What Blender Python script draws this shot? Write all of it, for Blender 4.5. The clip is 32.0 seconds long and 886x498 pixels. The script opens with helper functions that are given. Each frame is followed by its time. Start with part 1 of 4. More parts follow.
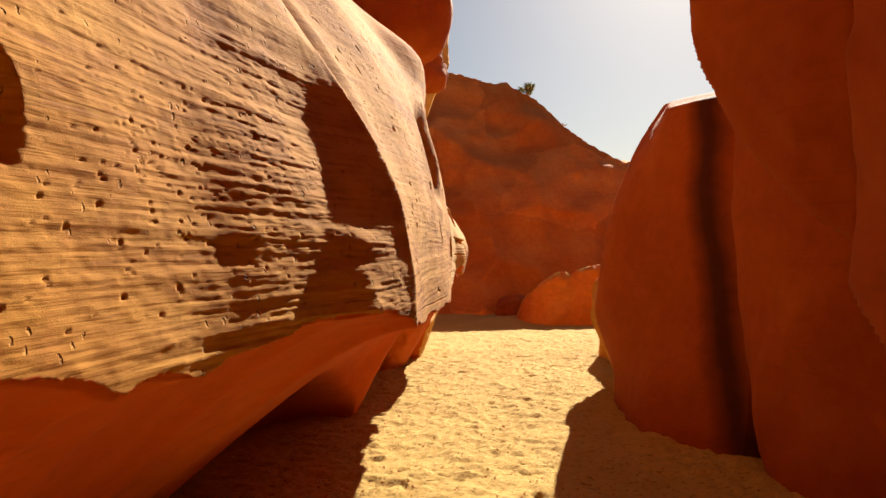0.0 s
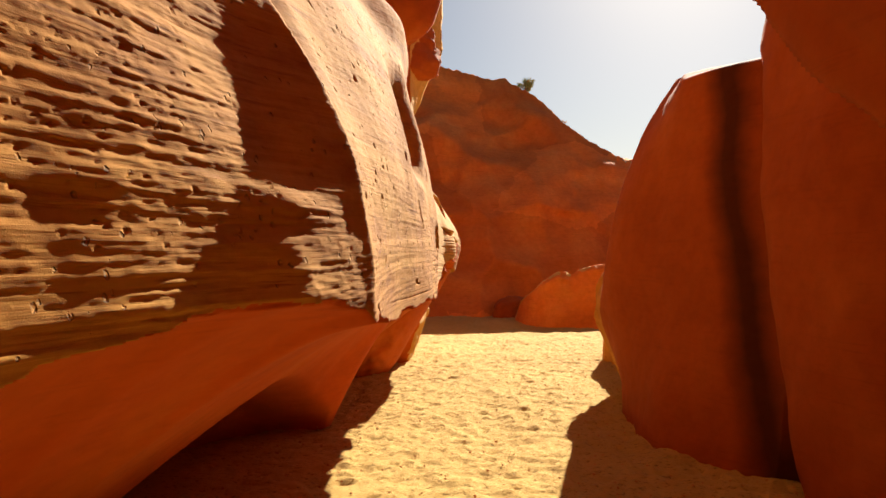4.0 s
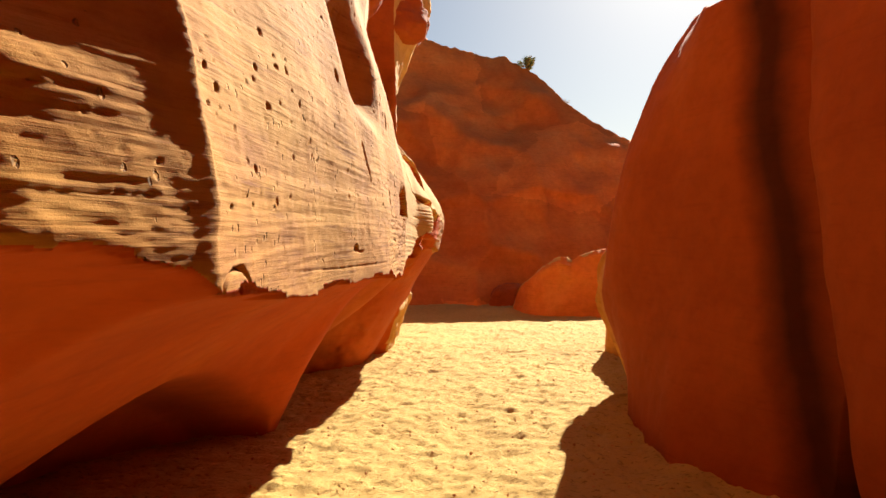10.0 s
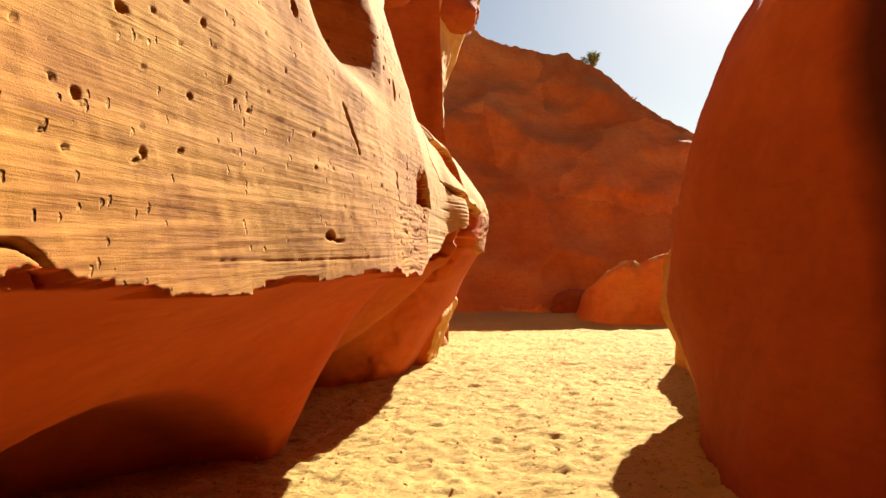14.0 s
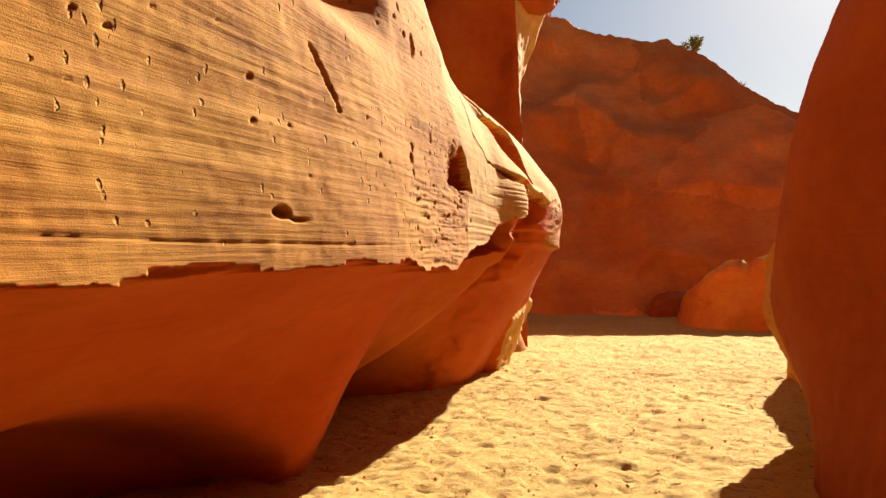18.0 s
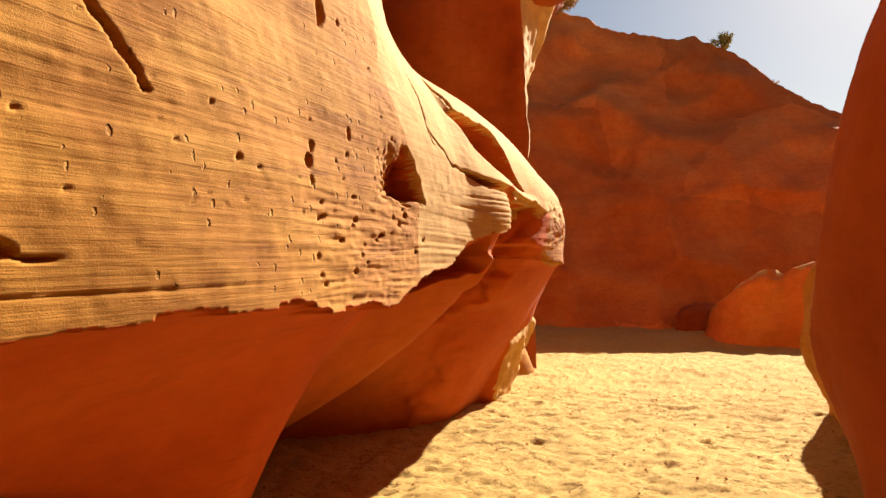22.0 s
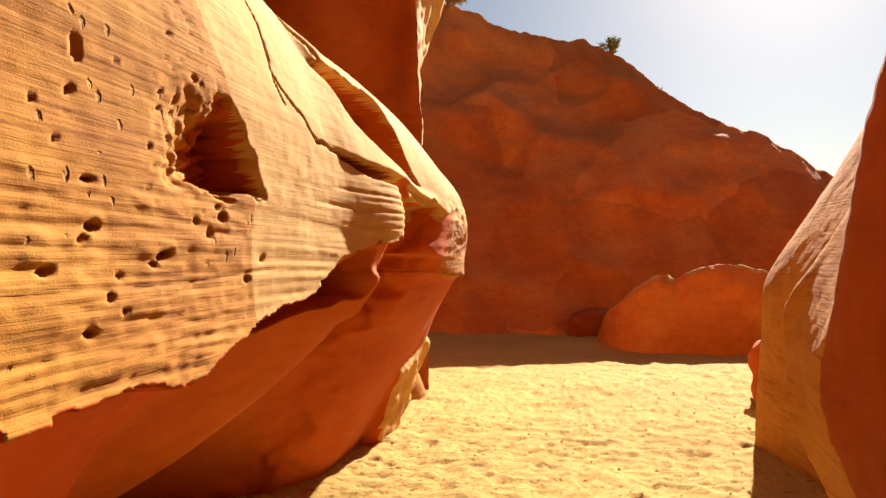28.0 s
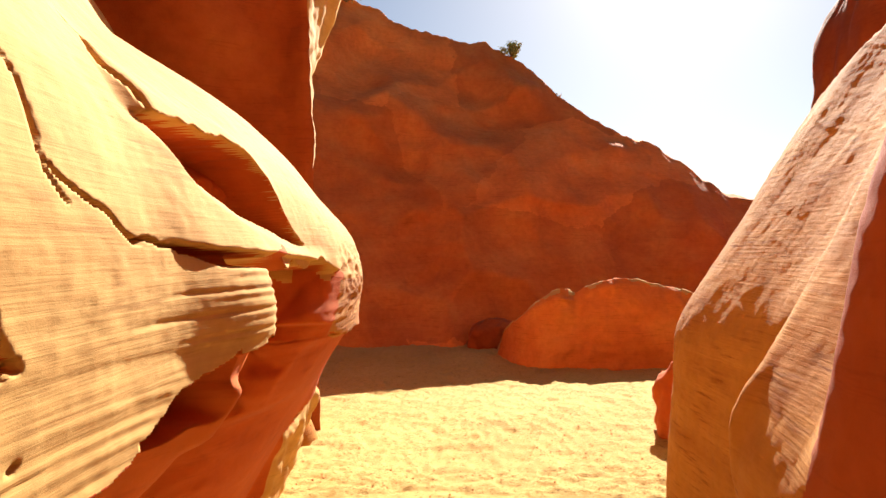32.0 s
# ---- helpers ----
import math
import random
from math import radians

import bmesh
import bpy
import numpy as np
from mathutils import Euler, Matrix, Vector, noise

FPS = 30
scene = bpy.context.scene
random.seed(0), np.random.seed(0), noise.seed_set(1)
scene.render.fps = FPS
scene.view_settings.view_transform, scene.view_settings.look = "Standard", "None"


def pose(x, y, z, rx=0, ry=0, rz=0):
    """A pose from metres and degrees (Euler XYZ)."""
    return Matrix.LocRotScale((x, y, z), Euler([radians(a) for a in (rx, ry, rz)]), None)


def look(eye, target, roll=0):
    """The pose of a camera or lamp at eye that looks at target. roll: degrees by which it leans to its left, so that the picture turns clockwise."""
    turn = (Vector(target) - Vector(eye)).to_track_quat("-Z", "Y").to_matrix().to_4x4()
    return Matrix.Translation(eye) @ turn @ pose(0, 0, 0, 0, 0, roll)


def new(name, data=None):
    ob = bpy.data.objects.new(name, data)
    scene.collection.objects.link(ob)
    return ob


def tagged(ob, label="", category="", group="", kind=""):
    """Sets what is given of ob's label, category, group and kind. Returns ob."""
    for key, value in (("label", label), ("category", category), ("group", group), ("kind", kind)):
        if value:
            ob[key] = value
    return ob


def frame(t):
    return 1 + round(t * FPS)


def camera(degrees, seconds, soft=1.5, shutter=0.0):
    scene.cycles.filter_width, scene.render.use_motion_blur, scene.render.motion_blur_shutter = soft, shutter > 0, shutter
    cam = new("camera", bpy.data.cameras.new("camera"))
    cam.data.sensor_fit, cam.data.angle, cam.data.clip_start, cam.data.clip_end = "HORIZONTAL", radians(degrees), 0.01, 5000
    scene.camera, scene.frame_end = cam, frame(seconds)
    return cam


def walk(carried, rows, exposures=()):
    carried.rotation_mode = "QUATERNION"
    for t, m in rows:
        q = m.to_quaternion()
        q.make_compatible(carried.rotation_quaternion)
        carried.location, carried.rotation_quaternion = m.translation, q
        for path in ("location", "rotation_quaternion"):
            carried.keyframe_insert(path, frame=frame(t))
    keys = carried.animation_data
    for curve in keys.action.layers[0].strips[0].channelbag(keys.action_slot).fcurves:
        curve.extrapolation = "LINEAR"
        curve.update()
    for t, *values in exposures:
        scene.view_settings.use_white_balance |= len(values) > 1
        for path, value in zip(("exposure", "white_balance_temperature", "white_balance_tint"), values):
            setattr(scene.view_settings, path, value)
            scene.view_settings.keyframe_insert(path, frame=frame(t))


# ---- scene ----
cam = camera(68.4, 32.0)
METRES, EYE, TILT, LEAN, TURN = 5.5, 1.5, 0.0, 0.0, 0.0
ROWS = [
    (0.0, 0.0, 0.0, 0.0, 0.0, 0.0, -0.0),
    (0.5, 0.0028, 0.0173, -0.0026, -0.01, 0.07, -0.0),
    (1.0, 0.0056, 0.0346, -0.0053, -0.02, 0.17, 0.01),
    (1.5, 0.0084, 0.0513, -0.0077, -0.02, 0.23, -0.01),
    (2.0, 0.0111, 0.0672, -0.0099, -0.01, 0.24, -0.05),
    (2.5, 0.0137, 0.0822, -0.0124, -0.01, 0.23, -0.05),
    (3.0, 0.0163, 0.0968, -0.0149, -0.01, 0.22, -0.04),
    (3.5, 0.0188, 0.1112, -0.0173, -0.0, 0.25, -0.03),
    (5.5, 0.0284, 0.1683, -0.0286, -0.19, 0.47, 0.15),
    (6.0, 0.0307, 0.181, -0.0324, -0.21, 0.46, 0.24),
    (6.5, 0.0334, 0.1939, -0.036, -0.2, 0.37, 0.22),
    (7.0, 0.0372, 0.2068, -0.0398, -0.16, 0.17, 0.14),
    (7.5, 0.0421, 0.2193, -0.0442, -0.07, -0.01, 0.2),
    (8.0, 0.0467, 0.233, -0.0469, -0.0, -0.27, 0.19),
    (8.5, 0.0511, 0.2473, -0.0481, 0.05, -0.48, 0.11),
    (9.0, 0.0555, 0.2628, -0.0476, 0.13, -0.6, 0.05),
    (9.5, 0.0598, 0.279, -0.0463, 0.21, -0.63, -0.06),
    (10.0, 0.0643, 0.2954, -0.0452, 0.3, -0.56, -0.1),
    (10.5, 0.0695, 0.3111, -0.0453, 0.44, -0.45, -0.05),
    (11.0, 0.0753, 0.3266, -0.046, 0.69, -0.41, -0.04),
    (11.5, 0.0816, 0.3414, -0.0479, 1.12, -0.34, 0.02),
    (12.0, 0.0877, 0.356, -0.0502, 1.78, -0.28, 0.07),
    (12.5, 0.0933, 0.3711, -0.0525, 2.7, -0.2, 0.12),
    (13.0, 0.0978, 0.3866, -0.0547, 3.81, -0.12, 0.16),
    (13.5, 0.1017, 0.4018, -0.0569, 5.04, -0.01, 0.23),
    (14.0, 0.1047, 0.4174, -0.0585, 6.28, 0.1, 0.32),
    (14.5, 0.1076, 0.4327, -0.0599, 7.49, 0.2, 0.39),
    (16.5, 0.1236, 0.4897, -0.0643, 11.87, 0.37, 0.55),
    (17.0, 0.1302, 0.5025, -0.0664, 12.95, 0.38, 0.64),
    (17.5, 0.1368, 0.5157, -0.068, 14.02, 0.37, 0.6),
    (18.0, 0.1428, 0.5305, -0.0691, 14.98, 0.38, 0.62),
    (18.5, 0.1476, 0.5467, -0.0688, 15.76, 0.39, 0.63),
    (19.0, 0.1518, 0.5638, -0.0672, 16.39, 0.44, 0.63),
    (19.5, 0.155, 0.5818, -0.0647, 16.81, 0.53, 0.63),
    (20.0, 0.1576, 0.6002, -0.0615, 17.09, 0.64, 0.64),
    (20.5, 0.1604, 0.6163, -0.0592, 17.25, 0.78, 0.7),
    (21.0, 0.1632, 0.6335, -0.0568, 17.34, 0.86, 0.74),
    (21.5, 0.166, 0.6498, -0.055, 17.39, 0.88, 0.75),
    (22.0, 0.1686, 0.6652, -0.054, 17.45, 0.88, 0.77),
    (22.5, 0.1707, 0.6799, -0.0531, 17.49, 0.87, 0.77),
    (23.0, 0.1713, 0.6942, -0.0521, 17.47, 0.86, 0.76),
    (23.5, 0.17, 0.7081, -0.0506, 17.33, 0.87, 0.74),
    (24.0, 0.1671, 0.7214, -0.0485, 17.03, 0.89, 0.74),
    (24.5, 0.1632, 0.7341, -0.0458, 16.53, 0.93, 0.74),
    (25.0, 0.1586, 0.7475, -0.0428, 15.77, 0.93, 0.69),
    (25.5, 0.154, 0.7609, -0.0409, 14.73, 0.93, 0.69),
    (27.5, 0.1342, 0.8223, -0.0407, 9.03, 0.79, 0.61),
    (28.0, 0.1298, 0.8389, -0.0406, 7.63, 0.72, 0.55),
    (28.5, 0.1264, 0.854, -0.0404, 6.31, 0.59, 0.47),
    (29.0, 0.1238, 0.8681, -0.0402, 4.98, 0.48, 0.45),
    (29.5, 0.1222, 0.8827, -0.0379, 3.63, 0.44, 0.45),
    (30.0, 0.1218, 0.896, -0.0324, 2.41, 0.4, 0.39),
    (30.5, 0.122, 0.9076, -0.0227, 1.32, 0.3, 0.25),
    (31.0, 0.1224, 0.9176, -0.0097, 0.37, 0.16, 0.19),
    (31.5, 0.1234, 0.9265, 0.0041, -0.46, 0.1, 0.23),
    (32.0, 0.1248, 0.9342, 0.0175, -1.23, 0.09, 0.23),
]
EXPOSURES = [(0.0, 1.5, 6900, 10), (3.5, 1.55, 6800, 9), (5.5, 1.78, 6550, 8), (6.5, 1.72, 6550, 8), (8.0, 1.72, 6500, 7), (14.5, 1.78, 6500, 6), (16.5, 1.66, 6650, 8), (25.5, 1.62, 6600, 10), (28.0, 1.70, 6600, 10), (32.0, 1.9, 6200, 10)]
walk(cam, [(t, pose(0, 0, EYE, TILT, LEAN, TURN) @ pose(METRES * x, METRES * y, METRES * z, 90 + pitch, roll, yaw)) for t, x, y, z, yaw, pitch, roll in ROWS], EXPOSURES)

# ---- light ----
SUN_AZ, SUN_EL = 21.0, 32.0          # degrees to the right of the way ahead, and above the horizon
sun_way = Vector((math.sin(radians(SUN_AZ)) * math.cos(radians(SUN_EL)),
                  math.cos(radians(SUN_AZ)) * math.cos(radians(SUN_EL)), math.sin(radians(SUN_EL))))
sun = new("sun", bpy.data.lights.new("sun", "SUN"))
sun.data.energy, sun.data.angle, sun.data.color = 5.0, radians(0.53), (1.0, 0.94, 0.79)
sun.matrix_world = look(sun_way * 60, (0, 0, 0))
world = bpy.data.worlds.new("sky")
scene.world = world
world.use_nodes = True
wn = world.node_tree.nodes
sky = wn.new("ShaderNodeTexSky")
sky.sky_type, sky.sun_disc = "NISHITA", False
sky.sun_elevation, sky.sun_rotation = radians(SUN_EL), radians(SUN_AZ)
sky.dust_density, sky.air_density, sky.ozone_density = 0.8, 1.0, 1.0
wn["Background"].inputs["Strength"].default_value = 0.023
world.node_tree.links.new(sky.outputs["Color"], wn["Background"].inputs["Color"])


# ---- materials ----
def material(name, rough=0.9):
    m = bpy.data.materials.new(name)
    m.use_nodes = True
    nodes, links = m.node_tree.nodes, m.node_tree.links
    shader = nodes["Principled BSDF"]
    shader.inputs["Roughness"].default_value = rough
    shader.inputs["Specular IOR Level"].default_value = 0.25
    coord = nodes.new("ShaderNodeTexCoord")
    return m, nodes, links, shader, coord


def noise_tex(nodes, links, coord, scale, detail=4.0, rough=0.55, stretch=(1, 1, 1), turn=(0, 0, 0)):
    mp = nodes.new("ShaderNodeMapping")
    mp.inputs["Scale"].default_value = stretch
    mp.inputs["Rotation"].default_value = [radians(a) for a in turn]
    links.new(coord.outputs["Object"], mp.inputs["Vector"])
    tex = nodes.new("ShaderNodeTexNoise")
    tex.inputs["Scale"].default_value = scale
    tex.inputs["Detail"].default_value = detail
    tex.inputs["Roughness"].default_value = rough
    links.new(mp.outputs["Vector"], tex.inputs["Vector"])
    return tex


def ramp(nodes, links, source, stops):
    r = nodes.new("ShaderNodeValToRGB")
    el = r.color_ramp.elements
    while len(el) < len(stops):
        el.new(0.5)
    for e, (p, c) in zip(el, stops):
        e.position, e.color = p, (*c, 1)
    links.new(source, r.inputs["Fac"])
    return r


def mix(nodes, links, kind, fac, a, b):
    n = nodes.new("ShaderNodeMix")
    n.data_type, n.blend_type = "RGBA", kind
    if isinstance(fac, float):
        n.inputs[0].default_value = fac
    else:
        links.new(fac, n.inputs[0])
    links.new(a, n.inputs[6])
    links.new(b, n.inputs[7])
    return n.outputs[2]


def bump(nodes, links, shader, layers):
    last = None
    for out, dist, strength in layers:
        b = nodes.new("ShaderNodeBump")
        b.inputs["Distance"].default_value, b.inputs["Strength"].default_value = dist, strength
        links.new(out, b.inputs["Height"])
        if last:
            links.new(last, b.inputs["Normal"])
        last = b.outputs["Normal"]
    links.new(last, shader.inputs["Normal"])


def sandstone(name, dark, mid, light, strata=0.5, dip=(3, 0, 0), band=7.0, fine=0.0022, plates=0.0, cleft_streak=False, calm=1.0, pocks=False):
    """Bedded sandstone: broad stains, colour bands along the bedding, fine bedding relief and grain."""
    m, nodes, links, shader, coord = material(name, 0.92)
    broad = noise_tex(nodes, links, coord, 0.9, 5, 0.6)
    bands = noise_tex(nodes, links, coord, band, 6, 0.62, (0.09, 0.09, 1.0), dip)
    thin = noise_tex(nodes, links, coord, 70, 4, 0.6, (0.035, 0.035, 1.0), dip)
    grain = noise_tex(nodes, links, coord, 260, 3, 0.7)
    blot = noise_tex(nodes, links, coord, 9, 6, 0.7)
    c1 = ramp(nodes, links, broad.outputs["Fac"], [(0.3, dark), (0.52, mid), (0.72, light)])
    c2 = ramp(nodes, links, bands.outputs["Fac"], [(0.32, dark), (0.5, mid), (0.66, light)])
    c = mix(nodes, links, "MIX", strata, c1.outputs["Color"], c2.outputs["Color"])
    g = ramp(nodes, links, blot.outputs["Fac"], [(0.3, (0.78, 0.74, 0.70)), (0.6, (1.0, 1.0, 1.0))])
    c = mix(nodes, links, "MULTIPLY", 0.7, c, g.outputs["Color"])
    if plates:                                             # plates of slightly different tone where scales have split off
        warp = noise_tex(nodes, links, coord, 0.9, 6, 0.6)
        add = nodes.new("ShaderNodeMixRGB")
        add.inputs["Fac"].default_value = 0.55
        links.new(coord.outputs["Object"], add.inputs["Color1"])
        links.new(warp.outputs["Color"], add.inputs["Color2"])
        cell = nodes.new("ShaderNodeTexVoronoi")
        cell.inputs["Scale"].default_value = plates
        links.new(add.outputs["Color"], cell.inputs["Vector"])
        grey = nodes.new("ShaderNodeRGBToBW")
        links.new(cell.outputs["Color"], grey.inputs["Color"])
        tone = ramp(nodes, links, grey.outputs["Val"], [(0.2, (0.62, 0.56, 0.54)), (0.75, (1.0, 1.0, 1.0))])
        c = mix(nodes, links, "MULTIPLY", 0.8, c, tone.outputs["Color"])
    if cleft_streak:                                            # a dark wavering streak down the cleft
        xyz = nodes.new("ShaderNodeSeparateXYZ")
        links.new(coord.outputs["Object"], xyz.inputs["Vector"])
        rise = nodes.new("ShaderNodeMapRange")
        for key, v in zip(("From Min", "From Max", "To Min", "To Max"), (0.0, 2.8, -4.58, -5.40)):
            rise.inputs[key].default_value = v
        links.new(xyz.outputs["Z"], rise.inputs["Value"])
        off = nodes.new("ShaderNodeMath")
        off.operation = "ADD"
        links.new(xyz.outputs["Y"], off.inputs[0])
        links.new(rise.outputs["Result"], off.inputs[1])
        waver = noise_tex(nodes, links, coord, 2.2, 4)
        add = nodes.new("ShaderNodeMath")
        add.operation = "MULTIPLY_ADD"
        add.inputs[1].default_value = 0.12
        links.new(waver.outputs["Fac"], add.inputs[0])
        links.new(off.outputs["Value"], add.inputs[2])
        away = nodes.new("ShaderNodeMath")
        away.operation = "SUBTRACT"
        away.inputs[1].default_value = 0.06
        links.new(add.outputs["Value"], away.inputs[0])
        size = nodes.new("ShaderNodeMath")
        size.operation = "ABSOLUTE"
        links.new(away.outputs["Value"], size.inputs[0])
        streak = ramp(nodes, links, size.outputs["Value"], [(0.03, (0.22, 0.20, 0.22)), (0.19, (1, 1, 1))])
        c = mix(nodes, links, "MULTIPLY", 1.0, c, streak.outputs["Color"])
    lines = noise_tex(nodes, links, coord, 45, 6, 0.72, (0.06, 0.06, 1.0), dip)
    l = ramp(nodes, links, lines.outputs["Fac"], [(0.36, (0.60, 0.48, 0.36)), (0.46, (1, 1, 1)), (0.66, (1.0, 1.0, 1.0))])
    patchy = noise_tex(nodes, links, coord, 1.7, 4, 0.6, (1, 1, 2.5), dip)
    come = ramp(nodes, links, patchy.outputs["Fac"], [(0.36, (0, 0, 0)), (0.58, (strata * 2.0,) * 3)])
    c = mix(nodes, links, "MULTIPLY", come.outputs["Color"], c, l.outputs["Color"])
    links.new(c, shader.inputs["Base Color"])
    layers = []
    if pocks:                                              # brown weathering stains
        stain = noise_tex(nodes, links, coord, 2.4, 6, 0.68, (1, 0.8, 1.5), dip)
        tint = ramp(nodes, links, stain.outputs["Fac"], [(0.50, (1, 1, 1)), (0.66, (0.70, 0.55, 0.41))])
        c = mix(nodes, links, "MULTIPLY", 0.75, c, tint.outputs["Color"])
        links.new(c, shader.inputs["Base Color"])
    if pocks:                                              # scattered small weathered holes, here and there in clusters
        mp = nodes.new("ShaderNodeMapping")
        mp.inputs["Scale"].default_value = (1, 1, 0.62)
        links.new(coord.outputs["Object"], mp.inputs["Vector"])
        wavy = noise_tex(nodes, links, coord, 60, 2)
        bent = nodes.new("ShaderNodeMixRGB")
        bent.inputs["Fac"].default_value = 0.012
        links.new(mp.outputs["Vector"], bent.inputs["Color1"])
        links.new(wavy.outputs["Color"], bent.inputs["Color2"])
        hole = nodes.new("ShaderNodeTexVoronoi")
        hole.inputs["Scale"].default_value = 34
        links.new(bent.outputs["Color"], hole.inputs["Vector"])
        pick = nodes.new("ShaderNodeSeparateColor")
        links.new(hole.outputs["Color"], pick.inputs["Color"])
        flock = noise_tex(nodes, links, coord, 2.6, 3)
        odds = nodes.new("ShaderNodeMath")
        odds.operation = "MULTIPLY_ADD"
        odds.inputs[1].default_value = 0.9
        links.new(flock.outputs["Fac"], odds.inputs[0])
        links.new(pick.outputs["Red"], odds.inputs[2])
        less = nodes.new("ShaderNodeMath")
        less.operation = "LESS_THAN"
        less.inputs[1].default_value = 1.24
        links.new(odds.outputs["Value"], less.inputs[0])
        bowl = ramp(nodes, links, hole.outputs["Distance"], [(0.10, (0, 0, 0)), (0.24, (1, 1, 1))])
        depth = nodes.new("ShaderNodeMath")
        depth.operation = "MAXIMUM"
        links.new(bowl.outputs["Color"], depth.inputs[0])
        links.new(less.outputs["Value"], depth.inputs[1])
        layers.append((depth.outputs["Value"], 0.014, 1.0))
    bump(nodes, links, shader, layers + [(thin.outputs["Fac"], 0.008 * strata * 2, 0.5), (blot.outputs["Fac"], 0.007 * calm, 0.4),
                                (grain.outputs["Fac"], fine, 0.5)])
    return m


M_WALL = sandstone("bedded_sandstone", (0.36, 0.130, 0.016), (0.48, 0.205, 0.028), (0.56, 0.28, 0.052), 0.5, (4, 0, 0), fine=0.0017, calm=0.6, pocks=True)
# smooth rock, paler where it faces the sun: brightness put into the colour
M_SUN_PALE = sandstone("sun_pale_smooth_sandstone", (0.48, 0.25, 0.07), (0.57, 0.33, 0.105), (0.63, 0.40, 0.15), 0.3, (4, 0, 0), fine=0.0008, calm=0.5)
# redder than the bedded wall: the undercut's shade is put into the colour
M_SHADE_RED = sandstone("smooth_shade_red_sandstone", (0.42, 0.058, 0.004), (0.52, 0.081, 0.006), (0.56, 0.114, 0.012), 0.16, (10, 0, 0), 3.0, 0.002)
# also stands in for shade inside the clefts and the pocket
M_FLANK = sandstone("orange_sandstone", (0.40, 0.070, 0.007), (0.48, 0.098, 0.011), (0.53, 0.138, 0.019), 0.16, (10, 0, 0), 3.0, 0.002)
# for the slab's shaded side and the east wall: shade put into the colour
M_SLAB_SHADE = sandstone("slab_shade_red_sandstone", (0.26, 0.046, 0.006), (0.32, 0.063, 0.010), (0.38, 0.092, 0.017), 0.12, (-24, 18, 0), 3.0, 0.002, 0.0, True)
# for the slab's bedded sunny side: sunlight put into the colour
M_SLAB_SUN = sandstone("sun_pale_bedded_sandstone", (0.36, 0.135, 0.018), (0.46, 0.20, 0.034), (0.54, 0.265, 0.055), 0.5, (-24, 18, 0))
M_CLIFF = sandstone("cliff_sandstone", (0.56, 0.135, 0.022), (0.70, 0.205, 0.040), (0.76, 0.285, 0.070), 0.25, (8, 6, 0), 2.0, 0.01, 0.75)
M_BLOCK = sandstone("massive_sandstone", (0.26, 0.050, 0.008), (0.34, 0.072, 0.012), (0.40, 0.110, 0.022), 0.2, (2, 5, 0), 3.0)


def sand_material():
    m, nodes, links, shader, coord = material("loose_sand", 0.95)
    broad = noise_tex(nodes, links, coord, 0.7, 5, 0.6)
    spots = noise_tex(nodes, links, coord, 26, 5, 0.65, (1, 1.6, 1))
    grain = noise_tex(nodes, links, coord, 420, 3, 0.75)
    c = ramp(nodes, links, broad.outputs["Fac"], [(0.3, (0.43, 0.26, 0.07)), (0.7, (0.51, 0.325, 0.095))])
    s = ramp(nodes, links, spots.outputs["Fac"], [(0.36, (0.42, 0.34, 0.25)), (0.45, (1, 1, 1))])
    g = ramp(nodes, links, grain.outputs["Fac"], [(0.33, (0.6, 0.55, 0.5)), (0.5, (1, 1, 1))])
    a = mix(nodes, links, "MULTIPLY", 0.75, c.outputs["Color"], s.outputs["Color"])
    a = mix(nodes, links, "MULTIPLY", 0.5, a, g.outputs["Color"])
    links.new(a, shader.inputs["Base Color"])
    bump(nodes, links, shader, [(spots.outputs["Fac"], 0.025, 0.6), (grain.outputs["Fac"], 0.004, 0.7)])
    return m


M_SAND = sand_material()


def plain(name, colour, rough=0.85, vary=0.35):
    m, nodes, links, shader, coord = material(name, rough)
    t = noise_tex(nodes, links, coord, 14, 4)
    lo = tuple(v * (1 - vary) for v in colour)
    hi = tuple(min(1, v * (1 + vary)) for v in colour)
    r = ramp(nodes, links, t.outputs["Fac"], [(0.3, lo), (0.7, hi)])
    links.new(r.outputs["Color"], shader.inputs["Base Color"])
    return m


M_LEAF = plain("dry_green_leaf", (0.30, 0.31, 0.12))
M_TWIG = plain("dry_twig", (0.30, 0.19, 0.09))
M_STRAW = plain("straw", (0.45, 0.30, 0.12))
M_STONE = sandstone("loose_stone", (0.34, 0.12, 0.04), (0.48, 0.19, 0.06), (0.58, 0.28, 0.10), 0.2)


# ---- shaping ----
def curve(v, *knots):
    """A smooth line through (place, value) knots, flat beyond its ends, without overshoot."""
    k = np.array(knots, float)
    px, py = k[:, 0], k[:, 1]
    d = np.diff(py) / np.diff(px)
    tan = np.zeros(len(px))
    both = d[1:] * d[:-1] > 0
    tan[1:-1][both] = 2 * d[1:][both] * d[:-1][both] / (d[1:] + d[:-1])[both]
    v = np.clip(np.asarray(v, float), px[0], px[-1])
    i = np.clip(np.searchsorted(px, v, side="right") - 1, 0, len(px) - 2)
    w = px[i + 1] - px[i]
    s = (v - px[i]) / w
    return ((2 * s**3 - 3 * s**2 + 1) * py[i] + (s**3 - 2 * s**2 + s) * w * tan[i]
            + (3 * s**2 - 2 * s**3) * py[i + 1] + (s**3 - s**2) * w * tan[i + 1])


def step(v, a, b):
    s = np.clip((v - a) / (b - a), 0, 1)
    return s * s * (3 - 2 * s)


